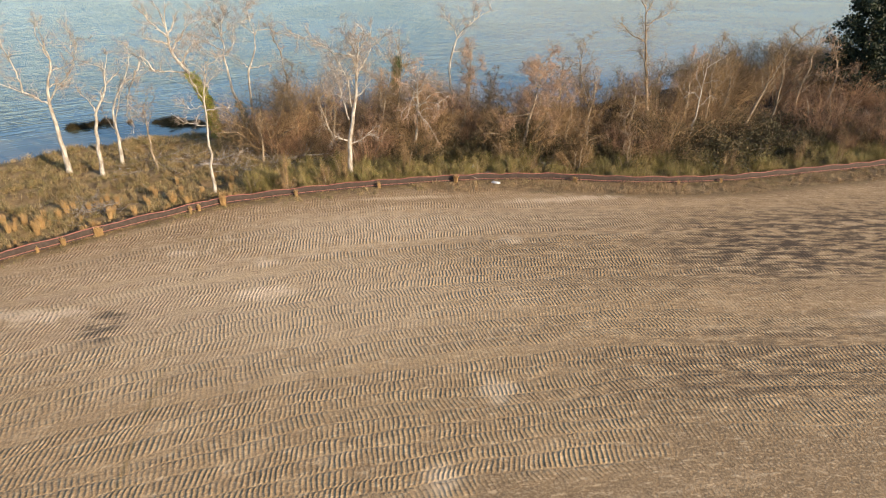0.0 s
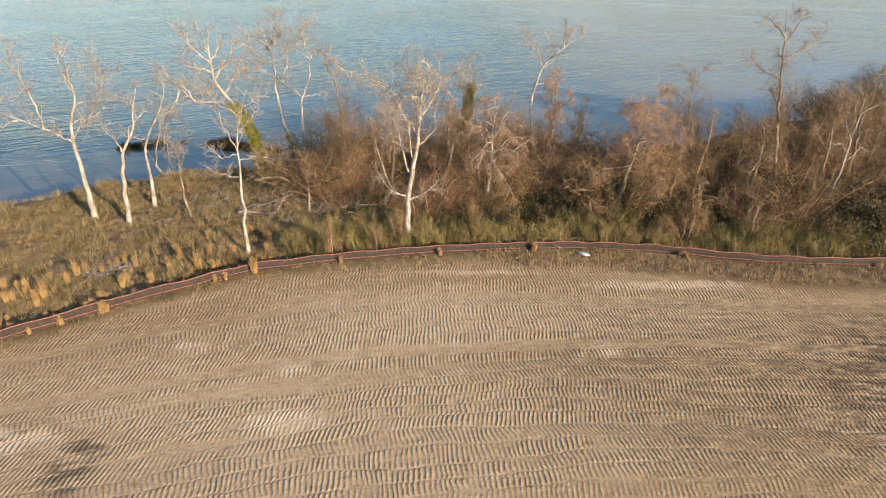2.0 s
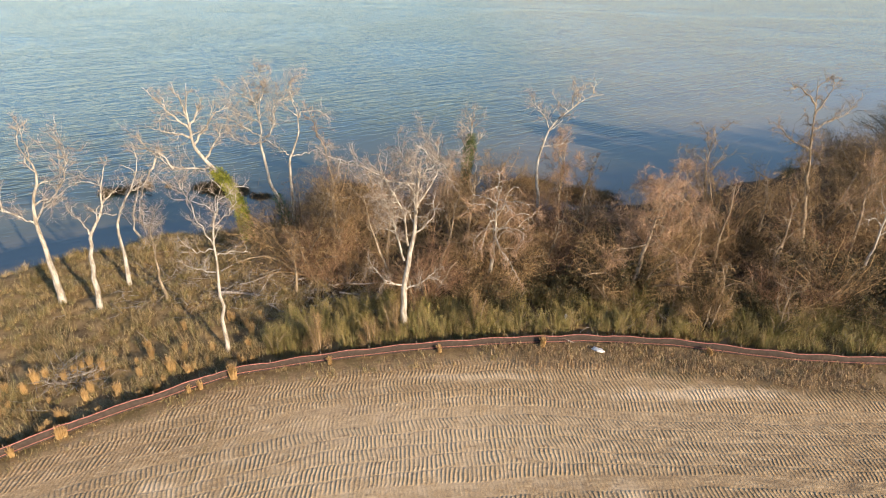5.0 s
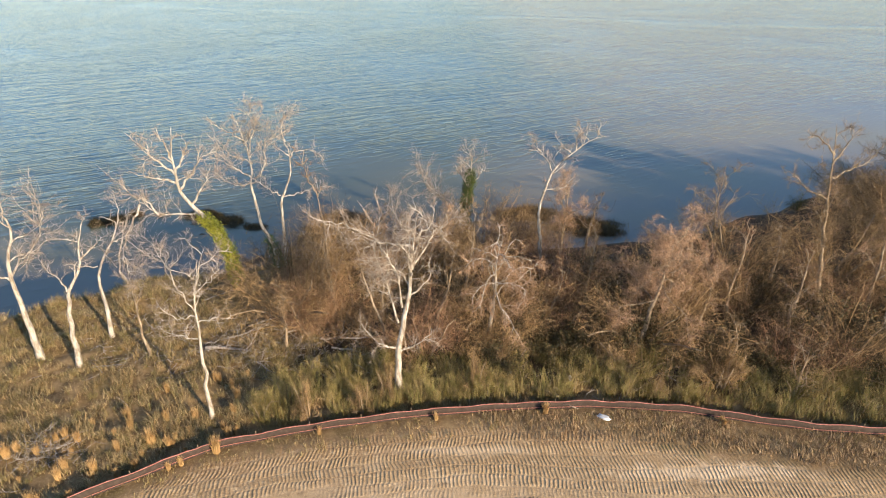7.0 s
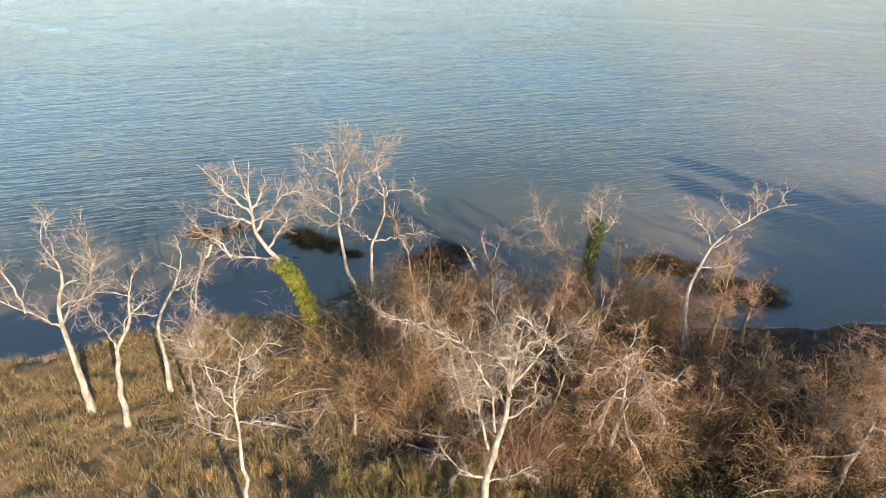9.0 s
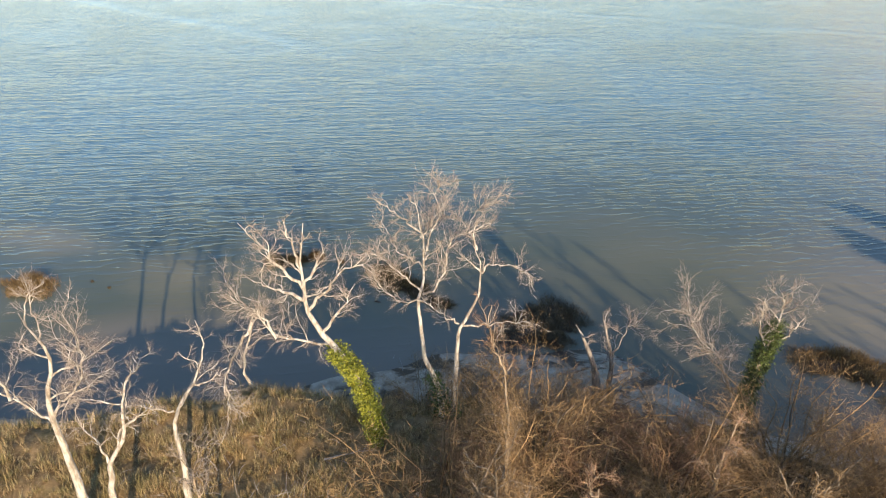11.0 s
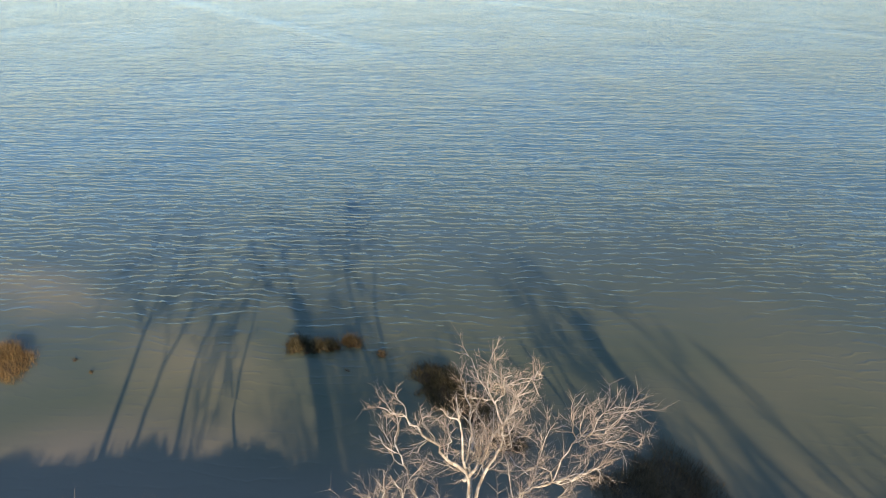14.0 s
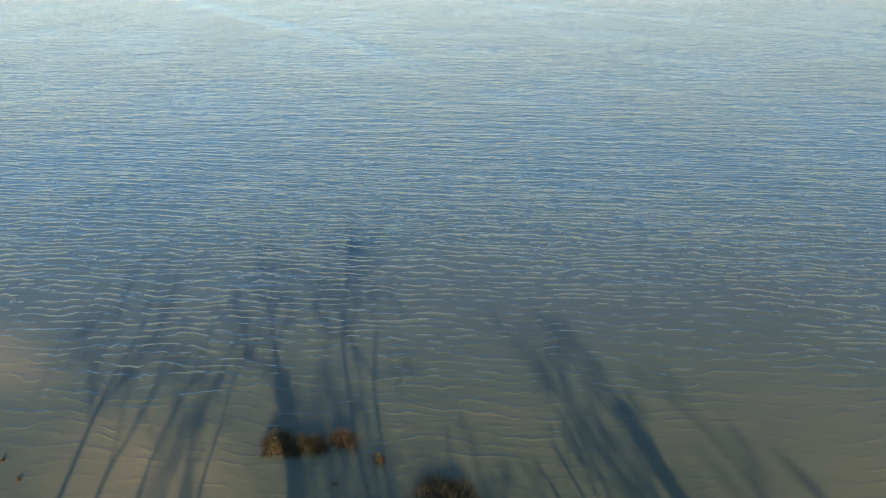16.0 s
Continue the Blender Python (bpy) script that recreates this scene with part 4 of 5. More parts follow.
bare_tree("short broken grey trunk with bare side branches", 18.9, 41.2, [(0.0, 0.0, 1.2), (0.05, 0, 2.6), (0.05, 0, 3.6)], 0.11, 26, 7, 1.8, bark_mat=BARK_GREY, twig_mat=TWIG_TAN, fork=0.2, spread=1.1)
bare_tree("tall vine-wrapped tree with a thin crown", 23.7, 47.62, [(-0.67, 0, 3), (-1.7, 0.01, 7.86), (-2.08, 0.01, 10.58), (-2.49, 0.01, 12.66)], 0.22, 27, 9, 2, fork=0.3, spread=0.8, bark_mat=BARK_GREY, twig_mat=TWIG_TAN, vine=620, fuzz=3,
          paths=[[(-1.89, 0.01, 9.71), (-1.46, 0.01, 9.91), (-0.21, 0, 10.58), (0.36, -0, 11.42)], [(-1.76, 0.01, 8.4), (-3.09, 0.01, 9.06), (-4.12, 0.02, 10.03)], [(-2.11, 0.01, 10.98), (-3.13, 0.01, 11.91), (-3.76, 0.02, 12.06)], [(-2.08, 0.01, 10.36), (-1.55, 0.01, 11.6), (-1.44, 0.01, 12.21)]])
bare_tree("grey leafless tree in the thicket", 29.0, 49.0, [(0.2, 0.1, 3.0), (0.0, 0.2, 6.0), (0.4, 0.2, 9.6)], 0.17, 28, 9, 3.0, bark_mat=BARK_GREY, twig_mat=TWIG_TAN, fork=0.35, vine=120, fuzz=5)
bare_tree("leaning vine-covered tree in the thicket", 31.6, 47.6, [(0.8, 0.1, 3.0), (2.0, 0.2, 6.5), (3.6, 0.2, 10.6)], 0.2, 29, 10, 2.8, bark_mat=BARK_GREY, twig_mat=TWIG_TAN, fork=0.4, vine=380, fuzz=5)
bare_tree("thin grey tree before the thicket", 26.2, 46.0, [(0.3, 0.1, 3.0), (0.5, 0.2, 6.0), (0.5, 0.2, 8.8)], 0.13, 30, 7, 2.4, fork=0.4, twig_mat=TWIG_TAN)
bare_tree("grey leafless tree with upswept limbs", 19.5, 54.0, [(0.1, 0.1, 3.0), (-0.4, 0.2, 6.0), (-0.2, 0.2, 9.0)], 0.15, 31, 8, 2.6, bark_mat=BARK_GREY, twig_mat=TWIG_TAN, fork=0.4, fuzz=5)
bare_tree("pale tree with a low crown of drooping rosy twigs", 3.4, 45.6, [(0.0, 0.1, 2.0), (0.3, 0.0, 4.0), (0.2, -0.2, 6.2), (0.4, -0.3, 8.0)], 0.18, 32, 16, 3.2, twig_mat=TWIG_ROSE, fork=0.45, spread=1.3, up=-0.1, twigs=2.2, droop=0.06, vine=160, fuzz=2)
bare_tree("dense tan tree draped with vine", 2.2, 48.4, [(-0.1, 0.1, 2.4), (0.3, 0.3, 5.0), (0.5, 0.4, 8.4)], 0.18, 36, 12, 2.6, bark_mat=BARK_GREY, twig_mat=TWIG_TAN, fork=0.3, spread=0.9, twigs=1.5, vine=300, fuzz=5)
bare_tree("tan twiggy tree hung with old vine", -5.6, 47.6, [(-0.1, 0.1, 2.4), (-0.4, 0.3, 5.0), (-0.6, 0.4, 7.6)], 0.17, 33, 12, 2.8, bark_mat=BARK_GREY, twig_mat=TWIG_TAN, fork=0.3, spread=0.95, twigs=1.5, vine=260, fuzz=5)
bare_tree("bleached driftwood snag with upturned roots", -4.26, 62.74, [(-0.33, -0.14, 1.4), (-0.53, -0.22, 3.12), (-1.13, -0.47, 4.68), (-1.8, -0.75, 5.93)], 0.42, 34, 3, 1.2, fork=0.4, spread=1.0, bark_mat=BARK_DRIFT,
          paths=[[(-0.3, -0.1, 1.0), (0.3, -0.2, 1.6), (0.6, -0.3, 2.6)], [(-0.2, 0.0, 0.6), (-0.9, -0.5, 0.7), (-1.5, -0.8, 1.1)]])
bare_tree("grey dead tree with bare forks by the beach", -3.7, 62.95, [(-0.25, -0.1, 2.0), (-0.36, -0.15, 3.91), (-0.84, -0.35, 5.73), (-1.1, -0.45, 6.73)], 0.26, 35, 4, 1.8, bark_mat=BARK_DRIFT, fork=0.3, spread=0.9,
          paths=[[(-0.31, -0.12, 3.12), (-0.08, -0.03, 4.53), (0.11, 0.05, 6.02), (0.68, 0.29, 6.45)], [(-0.06, -0.02, 0.96), (0.61, 0.26, 2.31), (1.48, 0.62, 2.48), (2.32, 0.98, 2.8)]])
for i, (bx, by, h) in enumerate([(36, 50, 9.5), (40.5, 53, 10), (45, 55, 9), (34, 57, 7.5), (16.6, 50, 8.0), (21, 46.5, 6.5), (22, 51, 6.5), (27.5, 55, 7), (53, 55, 7.5), (-6.5, 51.5, 5.5), (1.0, 53.5, 6.0), (11.5, 57, 5.5), (9.5, 48.6, 6.5), (15.8, 46.2, 5.5), (18.4, 48.4, 7.5), (20.4, 45.0, 5.0), (26.8, 48.2, 8.8), (7.0, 47.0, 5.0), (32.6, 52.0, 7.5), (-3.0, 48.2, 6.5)]):
    rr = random.Random(i)
    bare_tree("leafless brown tree in the dense thicket", bx, by, [(rr.uniform(-.3, .3), 0, h * 0.3), (rr.uniform(-.6, .6), 0.2, h * 0.6), (rr.uniform(-1, 1), 0.3, h)], 0.16, 50 + i, 8, h * 0.3, bark_mat=BARK_GREY, twig_mat=(TWIG_TAN, TWIG_ROSE, TWIG_RED)[i % 3], fork=0.3, spread=0.9, vine=160, twigs=1.1, fuzz=5)


def evergreen(x, y, h, r, seed):
    rng = np.random.default_rng(seed)
    base = new("evergreen_tree")
    base.location = (x, y, gz(x, y) - 0.1)
    tagged(base, "dense dark evergreen tree beside the thicket", "tree")
    t = Tubes()
    tp = wander(rng, (0, 0, 0), (0.05, 0, 1), h * 0.95, 8, 0.05, 0.1)
    t.add(tp, np.linspace(0.3, 0.04, 9), 8)
    cs = []
    for i in range(60):
        p, d = along(tp, rng.uniform(0.1, 0.98))
        k = p[2] / h
        ln = r * (1.05 - 0.75 * k ** 1.5) * rng.uniform(0.5, 1.1)
        q = wander(rng, p, branch_way(rng, np.array([0, 0, 1.0]), rng.uniform(0.9, 1.5)), ln, 5, 0.12, 0.05)
        t.add(q, np.linspace(0.06, 0.015, 6), 4)
        cs += [along(q, w)[0] for w in rng.uniform(0.3, 1.0, 9)]
    part("trunk", t.mesh("trunk", BARK_GREY), base)
    tagged(part("crown", mesh_of("crown", *leaf_cloud(rng, cs, 0.3, 0.16, 15000), EVERGREEN), base, "dark glossy green leaves"), kind="stuff")
    return base


evergreen(48.8, 57.5, 12.5, 4.6, 90)
evergreen(55.0, 60.0, 13.5, 5.5, 91)

# ---- shrubs of the thicket ----
SHRUBS = []
for i, (mat, st, h, w, lab) in enumerate([(TWIG_RED, 34, 2.6, 2.4, "russet leafless shrub in the thicket"), (TWIG_TAN, 34, 3.0, 2.4, "tan leafless shrub in the thicket"), (TWIG_OLIVE, 34, 2.2, 2.4, "olive-brown twiggy shrub in the thicket"),
                                         (TWIG_TAN, 30, 1.6, 1.8, "low tan shrub at the thicket edge"), (TWIG_OLIVE, 30, 1.5, 2.0, "low olive shrub at the thicket edge")]):
    ob = new("shrub")
    tagged(ob, lab, "shrub", "thicket shrubs")
    mass, stems = shrub_mesh(200 + i, st, h, w, mat)
    tagged(part("twig_mass", mass, ob), kind="stuff")
    for me in stems:
        part("stem", me, ob)
    SHRUBS.append(ob)
spots = []
rs = random.Random(4)
tries = 0
while len(spots) < 125 and tries < 6000:
    tries += 1
    sx = rs.uniform(-8, 62)
    sy = rs.uniform(float(fence_y(sx)) + 2.4, float(shore_y(sx)) - 5)
    if sx < 2 and sy < 43.5 or gz(sx, sy) < -1.6 or float(lumps(sx * 0.62, sy * 0.7, 7.0)) < -0.1:
        continue
    if sx < 0 and sy > 50 or 9 < sx < 30 and sy > 53:
        continue
    if all((sx - a) ** 2 + (sy - b) ** 2 > 2.4 for a, b in spots):
        spots.append((sx, sy))
for sx, sy in [(-9.2, 52.0), (-6.0, 54.2), (-4.6, 56.4), (-2.4, 57.4), (-7.2, 51.8), (-3.8, 53.6), (-1.0, 55.4), (1.6, 57.2), (-1.6, 52.6), (4.2, 58.2), (6.6, 57.6), (-12.6, 56.6), (-10.3, 58.6), (-9.2, 60.2), (-6.2, 59.6), (-3.4, 61.2), (-7.4, 57.2), (-0.4, 60.0), (-5.4, 62.0), (1.0, 62.2)]:
    spots.append((sx, sy))
used = set()
for sx, sy in spots:
    d = sy - float(fence_y(sx))
    k = rs.choice([3, 4, 3, 0, 4]) if d < 5 else rs.choice([0, 1, 0, 1, 2, 0, 1])
    m = T3(sx, sy, (0.55 if sx < 2 and sy > 56 else 1.0) * rs.choice([0.6, 0.8, 1.0, 1.15, 1.45]) * rs.uniform(0.9, 1.12) * (0.95 if d < 5 else 1.0), rs.uniform(0, 6.28), -0.05)
    if k not in used:
        used.add(k)
        SHRUBS[k].matrix_basis = m
    else:
        copy_thing(SHRUBS[k], m)

# ---- leafy brambles in the shade of the thicket ----
def bramble(seed, height, width):
    """Arching canes under a ragged coat of small dark leaves."""
    rr = np.random.default_rng(seed)
    ob = new("bramble_bush")
    tagged(ob, "dark olive bramble bush with small leaves, under bare trees", "bush", "bramble bushes in the thicket")
    cs = []
    for no in range(26):
        a, out = rr.uniform(0, 6.28), rr.uniform(0.2, 1.1)
        pts = wander(rr, (math.cos(a) * 0.15, math.sin(a) * 0.15, 0), (math.cos(a) * out, math.sin(a) * out, 1.0), height * rr.uniform(0.8, 1.35), 7, 0.16, -0.13)
        pts[:, :2] *= width / height
        t = Tubes()
        t.add(pts, np.linspace(0.02, 0.007, 8), 4)
        part("cane", t.mesh("cane", BARK_GREY), ob) if no < 5 else None
        cs += [along(pts, w)[0] for w in rr.uniform(0.15, 1.0, 16)]
    v, f = leaf_cloud(rr, cs, 0.15, 0.05, 5200)
    v = [(x, y, max(z, 0.02)) for x, y, z in v]
    tagged(part("leaves", mesh_of("leaves", v, f, BRAMBLE), ob, "small dull green leaves"), kind="stuff")
    return ob


BRAMBLES = [bramble(600 + i, h, w) for i, (h, w) in enumerate([(1.9, 1.7), (2.5, 1.8), (1.5, 1.9)])]
rb = random.Random(12)
spots = []
while len(spots) < 78:
    bx = rb.uniform(2, 34) if len(spots) < 58 else rb.uniform(30, 58)
    by = float(fence_y(bx)) + rb.choice([rb.uniform(3.0, 6.0), rb.uniform(3.5, 9.0), rb.uniform(5.0, 14.0)])
    if gz(bx, by) > -1.2 and all((bx - a) ** 2 + (by - b) ** 2 > 1.7 for a, b in spots):
        spots.append((bx, by))
for i, (bx, by) in enumerate(spots):
    m = T3(bx, by, rb.uniform(0.7, 1.35), rb.uniform(0, 6.28), -0.05)
    if i < 3:
        BRAMBLES[i].matrix_basis = m
    else:
        copy_thing(BRAMBLES[rb.choice([0, 0, 1, 2])], m)

# ---- grass and weeds ----
rng = np.random.default_rng(5)


def scatter(n, x0, x1, lo, hi, per, size, zmin=-2.2):
    """Blades gathered in n tussocks of about per blades."""
    x = rng.uniform(x0, x1, n)
    a, b = fence_y(x) + lo, np.minimum(shore_y(x) - 0.5, fence_y(x) + hi)
    y = a + (b - a) * rng.uniform(0, 1, n)
    clump = lumps(x * 0.9, y * 0.9, 1.0) + 0.6 * lumps(x * 2.1, y * 1.7, 3.0)
    ok = (b > a) & (ground_z(x, y) > zmin) & (clump > rng.uniform(-1.6, 0.6, n))
    x, y = np.repeat(x[ok], per), np.repeat(y[ok], per)
    s = np.repeat(rng.uniform(0.5, 1.3, ok.sum()), per) * size
    x, y = x + rng.normal(0, 1, len(x)) * s, y + rng.normal(0, 1, len(y)) * s
    return x, y, ground_z(x, y) - 0.02


for nm, lab, cat, args, lo, hi, wd, mat in [
    ("dry_grass", "tan and olive dead grass in tussocks on the bank", "grass", (9000, -48, 2, 0.4, 30, 42, 0.13), 0.2, 0.66, 0.0085, GRASS_DRY),
    ("weeds", "tall olive and brown weeds behind the fence", "weeds", (2600, -8, 62, 0.7, 4.6, 34, 0.18), 0.5, 1.5, 0.008, GRASS_GREEN),
    ("dead_stalks", "dry tan stalks under the thicket", "stalks", (1500, -20, 62, 0.5, 24, 24, 0.14), 0.25, 0.7, 0.008, GRASS_DRY),
    ("verge_grass", "sparse brown dead grass on the soil before the fence", "grass", (2300, 3, 62, -2.3, -0.1, 14, 0.2), 0.08, 0.36, 0.009, GRASS_BROWN),
    ("fence_grass", "short straw grass along the fence", "grass", (2000, -30, 60, -1.5, 0.35, 14, 0.13), 0.06, 0.3, 0.008, GRASS_DRY),
]:
    x_, y_, z_ = scatter(*args)
    tagged(new(nm, mesh_of(nm, *blades(rng, x_, y_, z_, lo, hi, wd, 1.3 if nm == "dry_grass" else 0.6), mat)), lab, cat, kind="stuff")

# bushy weeds along the fence
WEEDS = []
for i, (mat, lab) in enumerate([(GRASS_GREEN, "bushy olive-green weed clump behind the fence"), (TWIG_OLIVE, "bushy brown weed clump behind the fence"), (GRASS_GREEN, "upright green weed clump behind the fence"), (TWIG_TAN, "feathery tan weed clump behind the fence")]):
    ob = new("weed_clump")
    tagged(ob, lab, "weed", "weed clumps along the fence")
    mass, stems = shrub_mesh(260 + i, 16, 1.25, 1.0, mat)
    tagged(part("foliage", mass, ob), kind="stuff")
    for me in stems:
        part("stem", me, ob)
    WEEDS.append(ob)
rw = random.Random(8)
for i in range(150):
    wx = rw.uniform(-8.5, 60) if i % 3 else rw.uniform(-8.5, 14)
    wy = float(fence_y(wx)) + rw.uniform(0.9, 4.6)
    m = T3(wx, wy, rw.uniform(0.6, 1.35), rw.uniform(0, 6.28), -0.04, rw.uniform(0.7, 1.5))
    if i < 4:
        WEEDS[i].matrix_basis = m
    else:
        copy_thing(WEEDS[rw.choice([0, 0, 1, 2, 2, 3])], m)

TUFTS = []
for i in range(4):
    n = 170
    r = 0.16 * np.sqrt(rng.uniform(0, 1, n))
    a = rng.uniform(0, 6.28, n)
    ob = new("sedge_tuft")
    tagged(ob, "upright golden tuft of dry sedge", "grass tuft", "sedge tufts along the fence")
    tagged(part("sedge_plume", mesh_of("sedge_plume", *blades(rng, np.cos(a) * r, np.sin(a) * r, np.zeros(n), 0.55, 1.15, 0.014, 0.2), SEDGE), ob), kind="stuff")
    TUFTS.append(ob)
rt = random.Random(6)
k = 0
for i in range(174):
    if i < 34:
        tx = -30 + i * 0.66 + rt.uniform(-0.3, 0.3)
        ty = float(fence_y(tx)) + rt.choice([0.35, 0.5, 0.9, -0.25, 1.5])
    elif i < 160:
        tx = rt.uniform(-36, -9)
        ty = float(fence_y(tx)) + rt.uniform(0.5, 6.5)
    else:
        tx = rt.uniform(-9, 26)
        ty = float(fence_y(tx)) + rt.choice([-0.3, -0.5, 0.4])
    m = T3(tx, ty, rt.uniform(0.55, 1.05) * (0.75 if i >= 160 else 1), rt.uniform(0, 6.28), -0.02)
    if i < 4:
        TUFTS[i].matrix_basis = m
    else:
        copy_thing(TUFTS[i % 4], m)


# ---- silt fence ----
def silt_fence():
    fence = new("silt_fence")
    tagged(fence, "low dark fabric silt fence with a red top cord", "fence")
    xs = np.arange(-45, 75, 0.3)
    ys = fence_y(xs)
    for _ in range(6):
        ys[1:-1] = (ys[:-2] + 2 * ys[1:-1] + ys[2:]) / 4
    rr = np.random.default_rng(9)
    sag = 0.5 + 0.035 * np.sin(xs * 2.6) + rr.normal(0, 0.008, len(xs))
    base_z = ground_z(xs, ys)
    v, f = [], []
    for i, (a, b) in enumerate(zip(xs, ys)):
        w = 0.03 * math.sin(a * 5)
        for off in (-0.012, 0.012):
            for q in (0.0, 0.5, 1.0):
                v.append((a, b + off + w * math.sin(q * 3.1), base_z[i] - 0.05 + (sag[i] + 0.05) * q))
    for i in range(len(xs) - 1):
        o, p = i * 6, i * 6 + 6
        for s in (0, 1, 3, 4):
            f.append((o + s, p + s, p + s + 1, o + s + 1))
        f.append((o + 2, p + 2, p + 5, o + 5))
    part("fabric", smooth(mesh_of("fabric", v, f, FABRIC)), fence)
    for nm, q, r in (("top_cord", 1.0, 0.022), ("lower_cord", 0.26, 0.012)):
        t = Tubes()
        t.add(np.stack([xs, ys - 0.03, base_z + sag * q], -1), np.full(len(xs), r), 5)
        part(nm, t.mesh(nm, CORD), fence, "faded red cord")
    t = Tubes()
    t.add([(0, 0, -0.1), (0, 0, 0.4), (0, 0, 0.62)], (0.025, 0.025, 0.022), 6)
    me = t.mesh("stake", STAKE)
    for a in np.arange(-44, 74, 2.4):
        b = float(np.interp(a, xs, ys))
        part("stake", me, fence).location = (a, b + 0.05, gz(a, b) - 0.02)


silt_fence()


# ---- dead wood ----
def log(x, y, length, r, rot, tilt, seed, branches=3):
    rr = np.random.default_rng(seed)
    ob = new("fallen_branch")
    ob.matrix_basis = Matrix.Translation((x, y, gz(x, y) + r + 0.05)) @ Matrix.Rotation(radians(rot), 4, 'Z') @ Matrix.Rotation(radians(-tilt), 4, 'Y')
    tagged(ob, "bleached fallen branch lying in dead grass", "branch", "fallen branches")
    t = Tubes()
    pts = wander(rr, (0, 0, 0), (1, 0, 0), length, 9, 0.09, 0)
    t.add(pts, np.linspace(r, r * 0.35, 10), 8)
    part("stem", t.mesh("stem", BARK_DRIFT), ob)
    for _ in range(branches):
        t = Tubes()
        p, d = along(pts, rr.uniform(0.3, 0.95))
        w = branch_way(rr, d, rr.uniform(0.4, 0.9))
        w[2] = abs(w[2])
        t.add(wander(rr, p, w, length * rr.uniform(0.15, 0.35), 4, 0.2, 0), np.linspace(r * 0.45, 0.012, 5), 5)
        part("side_branch", t.mesh("side_branch", BARK_DRIFT), ob)


for i, (a, b, ln, r, rot, tilt) in enumerate([(-12.8, 45.2, 3.4, 0.13, 8, 2), (-9.0, 46.0, 3.0, 0.09, -20, 5), (-6.8, 46.2, 3.6, 0.11, -12, 14), (-18.5, 43.6, 1.8, 0.06, 15, 2), (-17.8, 37.2, 1.6, 0.06, 20, 6), (-17.3, 37.6, 1.4, 0.05, 120, 8),
                                            (-18.4, 35.2, 1.3, 0.05, -5, 4), (-7.6, 44.2, 2.0, 0.07, 60, 8), (-11.0, 47.4, 2.6, 0.08, 30, 6), (-9.5, 43.9, 2.0, 0.06, -40, 10), (-34.0, 46.4, 2.6, 0.16, -35, 25), (-34.2, 46.3, 1.6, 0.14, 100, 55),
                                            (-7.3, 64.9, 4.2, 0.15, 20, 6), (-9.8, 63.3, 2.4, 0.09, 60, 12), (-16.1, 60.2, 2.2, 0.07, -30, 5), (-3.7, 68, 2.6, 0.08, -15, 8), (4.0, 43.3, 1.2, 0.07, 40, 30), (12.9, 44.5, 1.6, 0.1, 110, 35), (-14.8, 50.6, 2.4, 0.07, 35, 5), (-10.2, 50.5, 2.8, 0.08, -25, 8),
    (-18.2, 37.6, 1.1, 0.04, -30, 5), (-17.0, 37.0, 1.3, 0.035, 70, 6), (-18.0, 36.9, 0.9, 0.05, 10, 3), (-11.8, 46.2, 2.6, 0.05, -15, 9), (-10.6, 45.0, 1.9, 0.05, 35, 12), (-8.6, 47.0, 2.4, 0.07, 15, 10), (-5.6, 45.2, 2.4, 0.08, -5, 4), (-13.6, 47.8, 2.0, 0.05, 60, 6), (-8.8, 61.6, 2.2, 0.06, -50, 8), (-5.8, 61.0, 2.6, 0.07, 30, 10), (-2.2, 62.6, 2.4, 0.07, -20, 12), (-11.8, 60.4, 1.8, 0.05, 10, 6), (-6.6, 63.4, 1.9, 0.06, 80, 14)]):
    log(a, b, ln, r * 0.75, rot, tilt, 300 + i)


def twig_litter():
    """Small dead sticks strewn over the bank and the beach."""
    rr = np.random.default_rng(77)
    t = Tubes()
    for cx, cy, sx, sy, n in ((-10.5, 46.0, 3.2, 1.6, 420), (-6.5, 45.5, 2.0, 1.6, 260), (-17.6, 37.3, 0.9, 0.5, 150), (-15.5, 47.0, 3.5, 2.5, 160), (-9.0, 61.5, 3.5, 1.5, 160), (-4.8, 63.5, 1.6, 1.0, 120), (12.0, 43.0, 6.0, 1.0, 160)):
        for _ in range(n):
            x, y = rr.normal(cx, sx), rr.normal(cy, sy)
            a, ln = rr.uniform(0, 6.28), rr.uniform(0.25, 1.3)
            pts = wander(rr, (0, 0, 0), (math.cos(a), math.sin(a), rr.uniform(0, 0.5)), ln, 3, 0.25, 0)
            pts[:, 2] = np.maximum(pts[:, 2], 0) + gz(x, y) + rr.uniform(0.02, 0.2)
            t.add(pts + np.array([x, y, 0]), np.array([1, 0.85, 0.65, 0.35]) * rr.uniform(0.008, 0.022), 4)
    tagged(new("dead_twigs", t.mesh("dead_twigs", BARK_DRIFT)), "strewn grey dead twigs on the bank", "twigs", kind="stuff")


twig_litter()

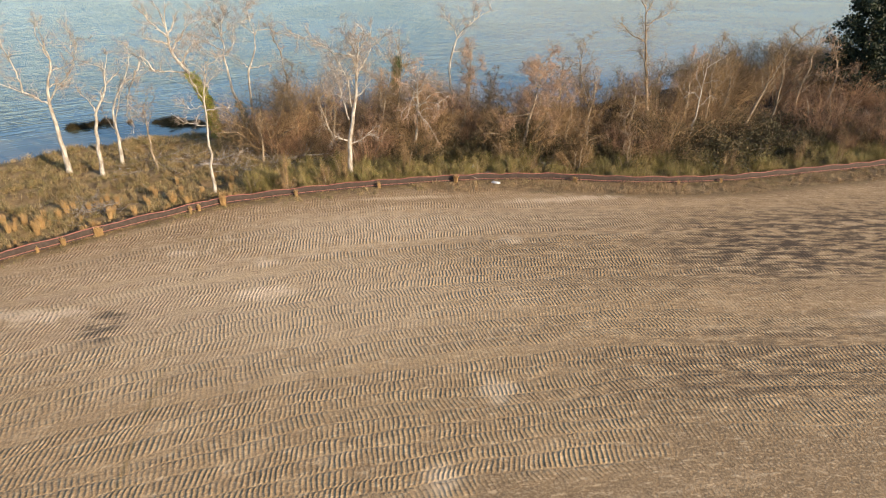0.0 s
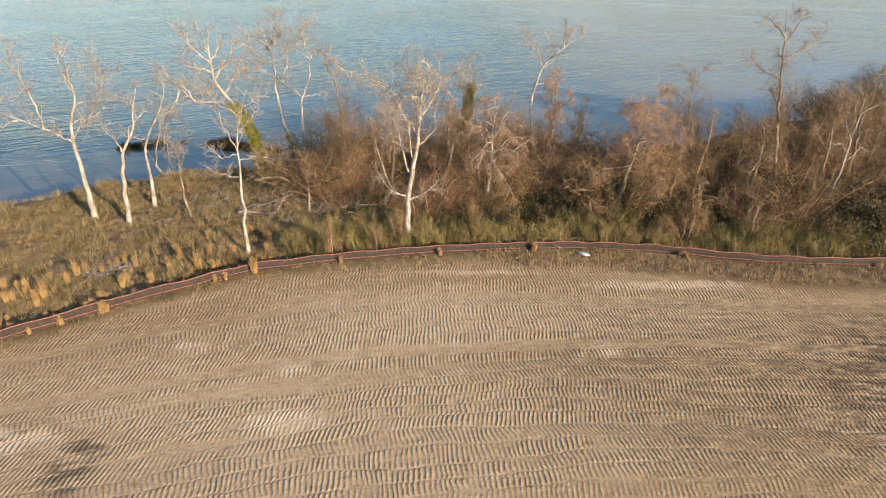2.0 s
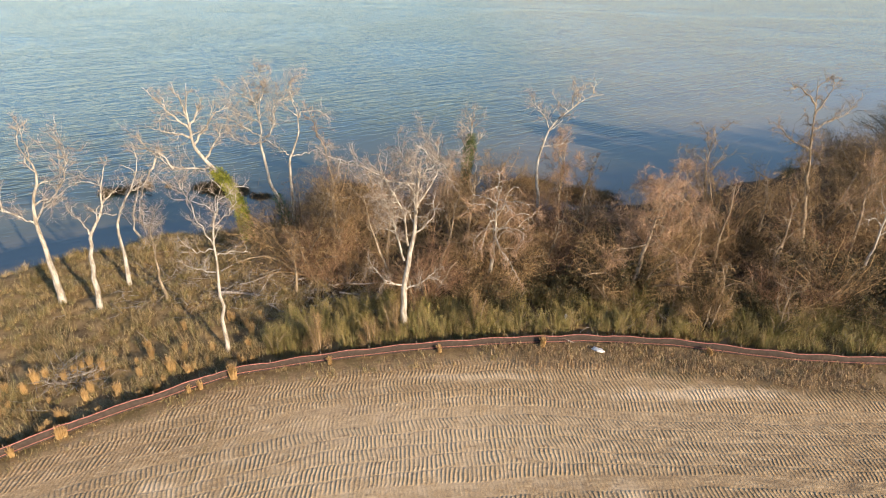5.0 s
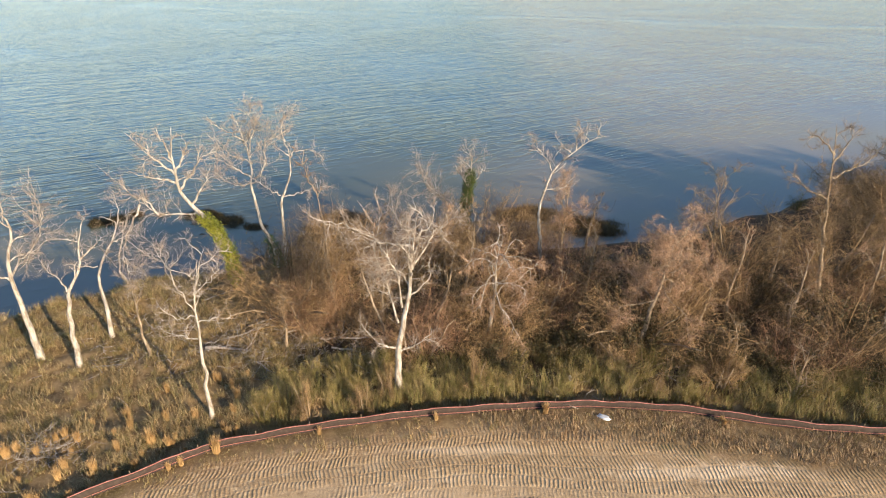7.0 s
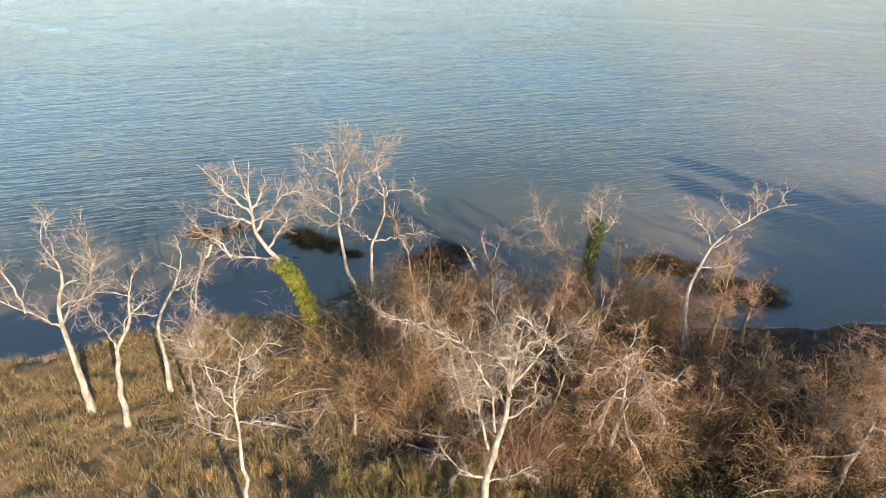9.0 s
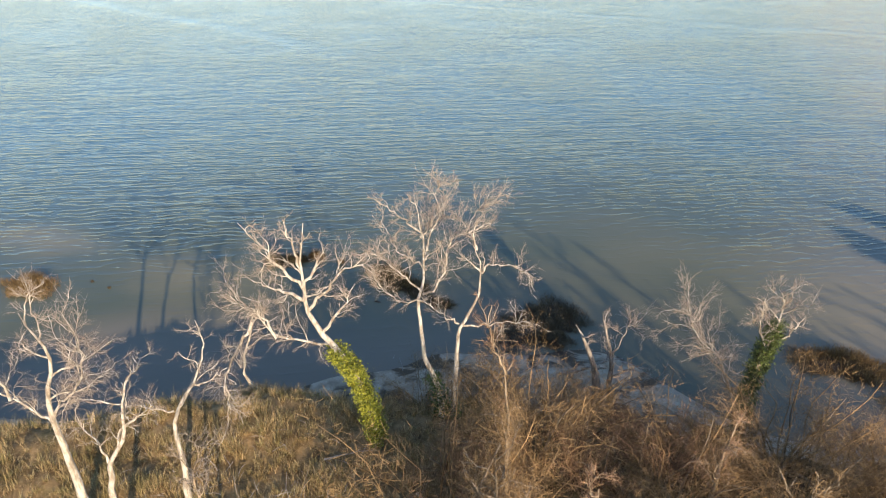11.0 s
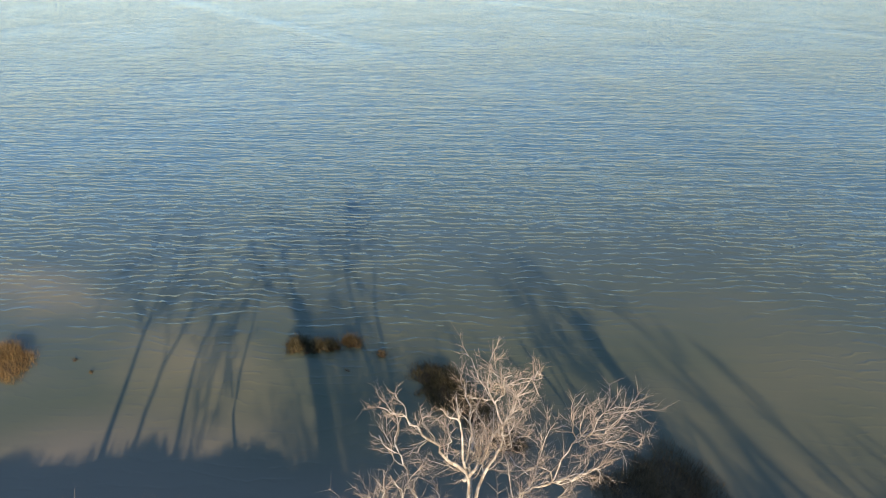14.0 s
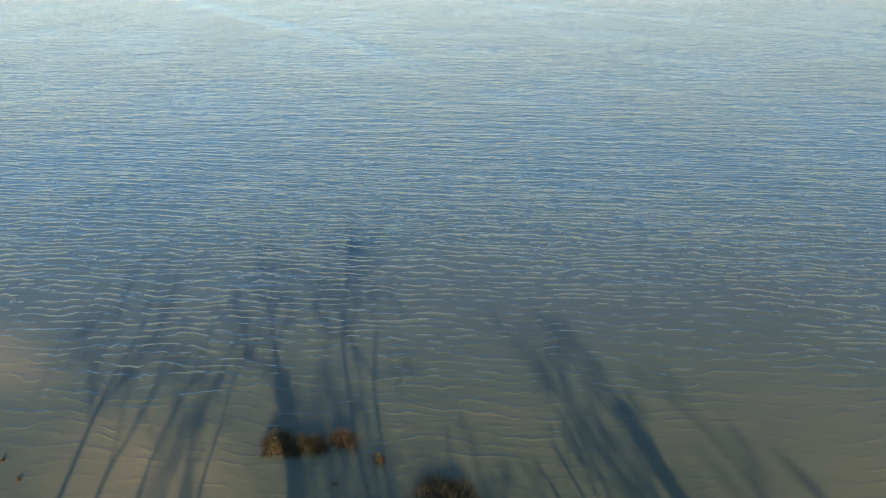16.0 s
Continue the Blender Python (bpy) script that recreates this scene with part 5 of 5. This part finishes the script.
# ---- marsh clumps standing in the shallows ----
def marsh_clump(x, y, rx, ry, h, seed, mat, label, n):
    rr = np.random.default_rng(seed)
    ob = new("marsh_clump")
    ob.location = (x, y, WATER - 0.25)
    tagged(ob, label, "marsh clump", "marsh clumps in the shallows")
    v, f = [], []
    rings, seg = 7, 28
    wob = [1 + 0.2 * math.sin(k * 2 + seed) + 0.16 * math.sin(k * 5 + seed * 2) + rr.uniform(-0.2, 0.2) for k in np.arange(seg) * 2 * math.pi / seg]
    for i in range(rings):
        q = i / (rings - 1)
        for k in range(seg):
            a = k * 2 * math.pi / seg
            v.append((math.cos(a) * rx * (1 - q) * wob[k], math.sin(a) * ry * (1 - q) * wob[k], (0.25 + h * 0.28) * (1 - (1 - q) ** 2) + rr.uniform(-0.04, 0.04) * h))
    for i in range(rings - 1):
        for k in range(seg):
            j = (k + 1) % seg
            f.append((i * seg + k, i * seg + j, (i + 1) * seg + j, (i + 1) * seg + k))
    part("mud_mound", smooth(mesh_of("mud_mound", v, f, MUD)), ob, "dark wet mud")
    a = rr.uniform(0, 6.28, n)
    r = np.sqrt(rr.uniform(0, 1, n)) * 0.97
    kx = np.interp(a, np.arange(seg) * 2 * math.pi / seg, wob)
    z = (0.25 + h * 0.28) * (1 - r ** 2) - 0.05
    tagged(part("reeds", mesh_of("reeds", *blades(rr, np.cos(a) * r * rx * kx, np.sin(a) * r * ry * kx, z, h * 0.3, h, 0.009, 0.9), mat), ob), kind="stuff")


SMALL, TINY = "small dark brown marsh clump in shallow water", "tiny dark marsh tuft in shallow water"
for i, (a, b, rx, ry, h, mat, n, lab) in enumerate([
    (-33.1, 70.9, 0.95, 0.8, 0.75, MARSH, 2600, SMALL), (-32.0, 71.3, 0.75, 0.75, 0.65, MARSH, 2000, SMALL), (-31.2, 71.9, 0.85, 0.6, 0.7, MARSH, 2000, SMALL), (-30.2, 73.0, 0.8, 0.55, 0.75, MARSH_GOLD, 1600, "small golden marsh clump in shallow water"),
    (-27.7, 73.0, 0.42, 0.36, 0.45, MARSH_GOLD, 500, "tiny tan marsh clump in shallow water"), (-22.8, 72.3, 2.2, 1.9, 0.7, MARSH, 9000, "broad brown marsh mound in shallow water"), (-20.2, 71.4, 2.2, 1.3, 0.5, MARSH, 6000, "broad brown marsh mound in shallow water"), (-17.4, 70.1, 1.9, 0.8, 0.45, MARSH, 3500, "dark brown marsh mound by the beach"),
    (-9.4, 70.2, 3.5, 3.8, 0.6, MARSH_BROWN, 22000, "large dark brown marsh mound beside the beach"), (9.8, 73.2, 3.6, 2.0, 0.9, MARSH_GOLD, 8000, "long russet marsh mound in shallow water"), (-48.4, 60.0, 2.4, 1.7, 0.9, MARSH_GOLD, 6000, "russet marsh mound in shallow water"),
    (14.9, 69.8, 3.6, 2.2, 1.1, MARSH_GOLD, 9000, "russet reed mound near the thicket"), (-42.4, 62.3, 0.3, 0.2, 0.25, MARSH, 200, TINY), (-44.5, 62.5, 0.28, 0.2, 0.25, MARSH, 200, TINY), (-28.6, 70.6, 0.45, 0.12, 0.2, MARSH, 160, TINY), (-21.9, 68.6, 0.5, 0.2, 0.22, MARSH, 160, TINY)]):
    marsh_clump(a, b, rx, ry, h, 400 + i, mat, lab, n)


# ---- litter ----
def scrap(name, label, x, y, z, size, seed):
    rr = np.random.default_rng(seed)
    bm = bmesh.new()
    bmesh.ops.create_icosphere(bm, subdivisions=3, radius=1.0)
    for vv in bm.verts:
        k = 1 + 0.35 * noise.noise(vv.co * 1.8 + Vector((seed, 0, 0))) + 0.15 * noise.noise(vv.co * 5)
        vv.co = Vector((vv.co.x * size[0] * k, vv.co.y * size[1] * k, vv.co.z * size[2] * k))
    me = bpy.data.meshes.new(name)
    bm.to_mesh(me)
    bm.free()
    me.materials.append(WHITE)
    ob = new(name, smooth(me))
    ob.matrix_world = pose(x, y, z, 0, 0, rr.uniform(0, 180))
    tagged(ob, label, "litter")


scrap("plastic_bag", "white crumpled plastic bag caught in the weeds", 7.5, 42.3, gz(7.5, 42.3) + 0.28, (0.1, 0.08, 0.22), 3)
scrap("plastic_sheet", "white scrap of plastic on the soil beside the fence", 8.7, 39.6, gz(8.7, 39.6) + 0.06, (0.32, 0.18, 0.08), 5)
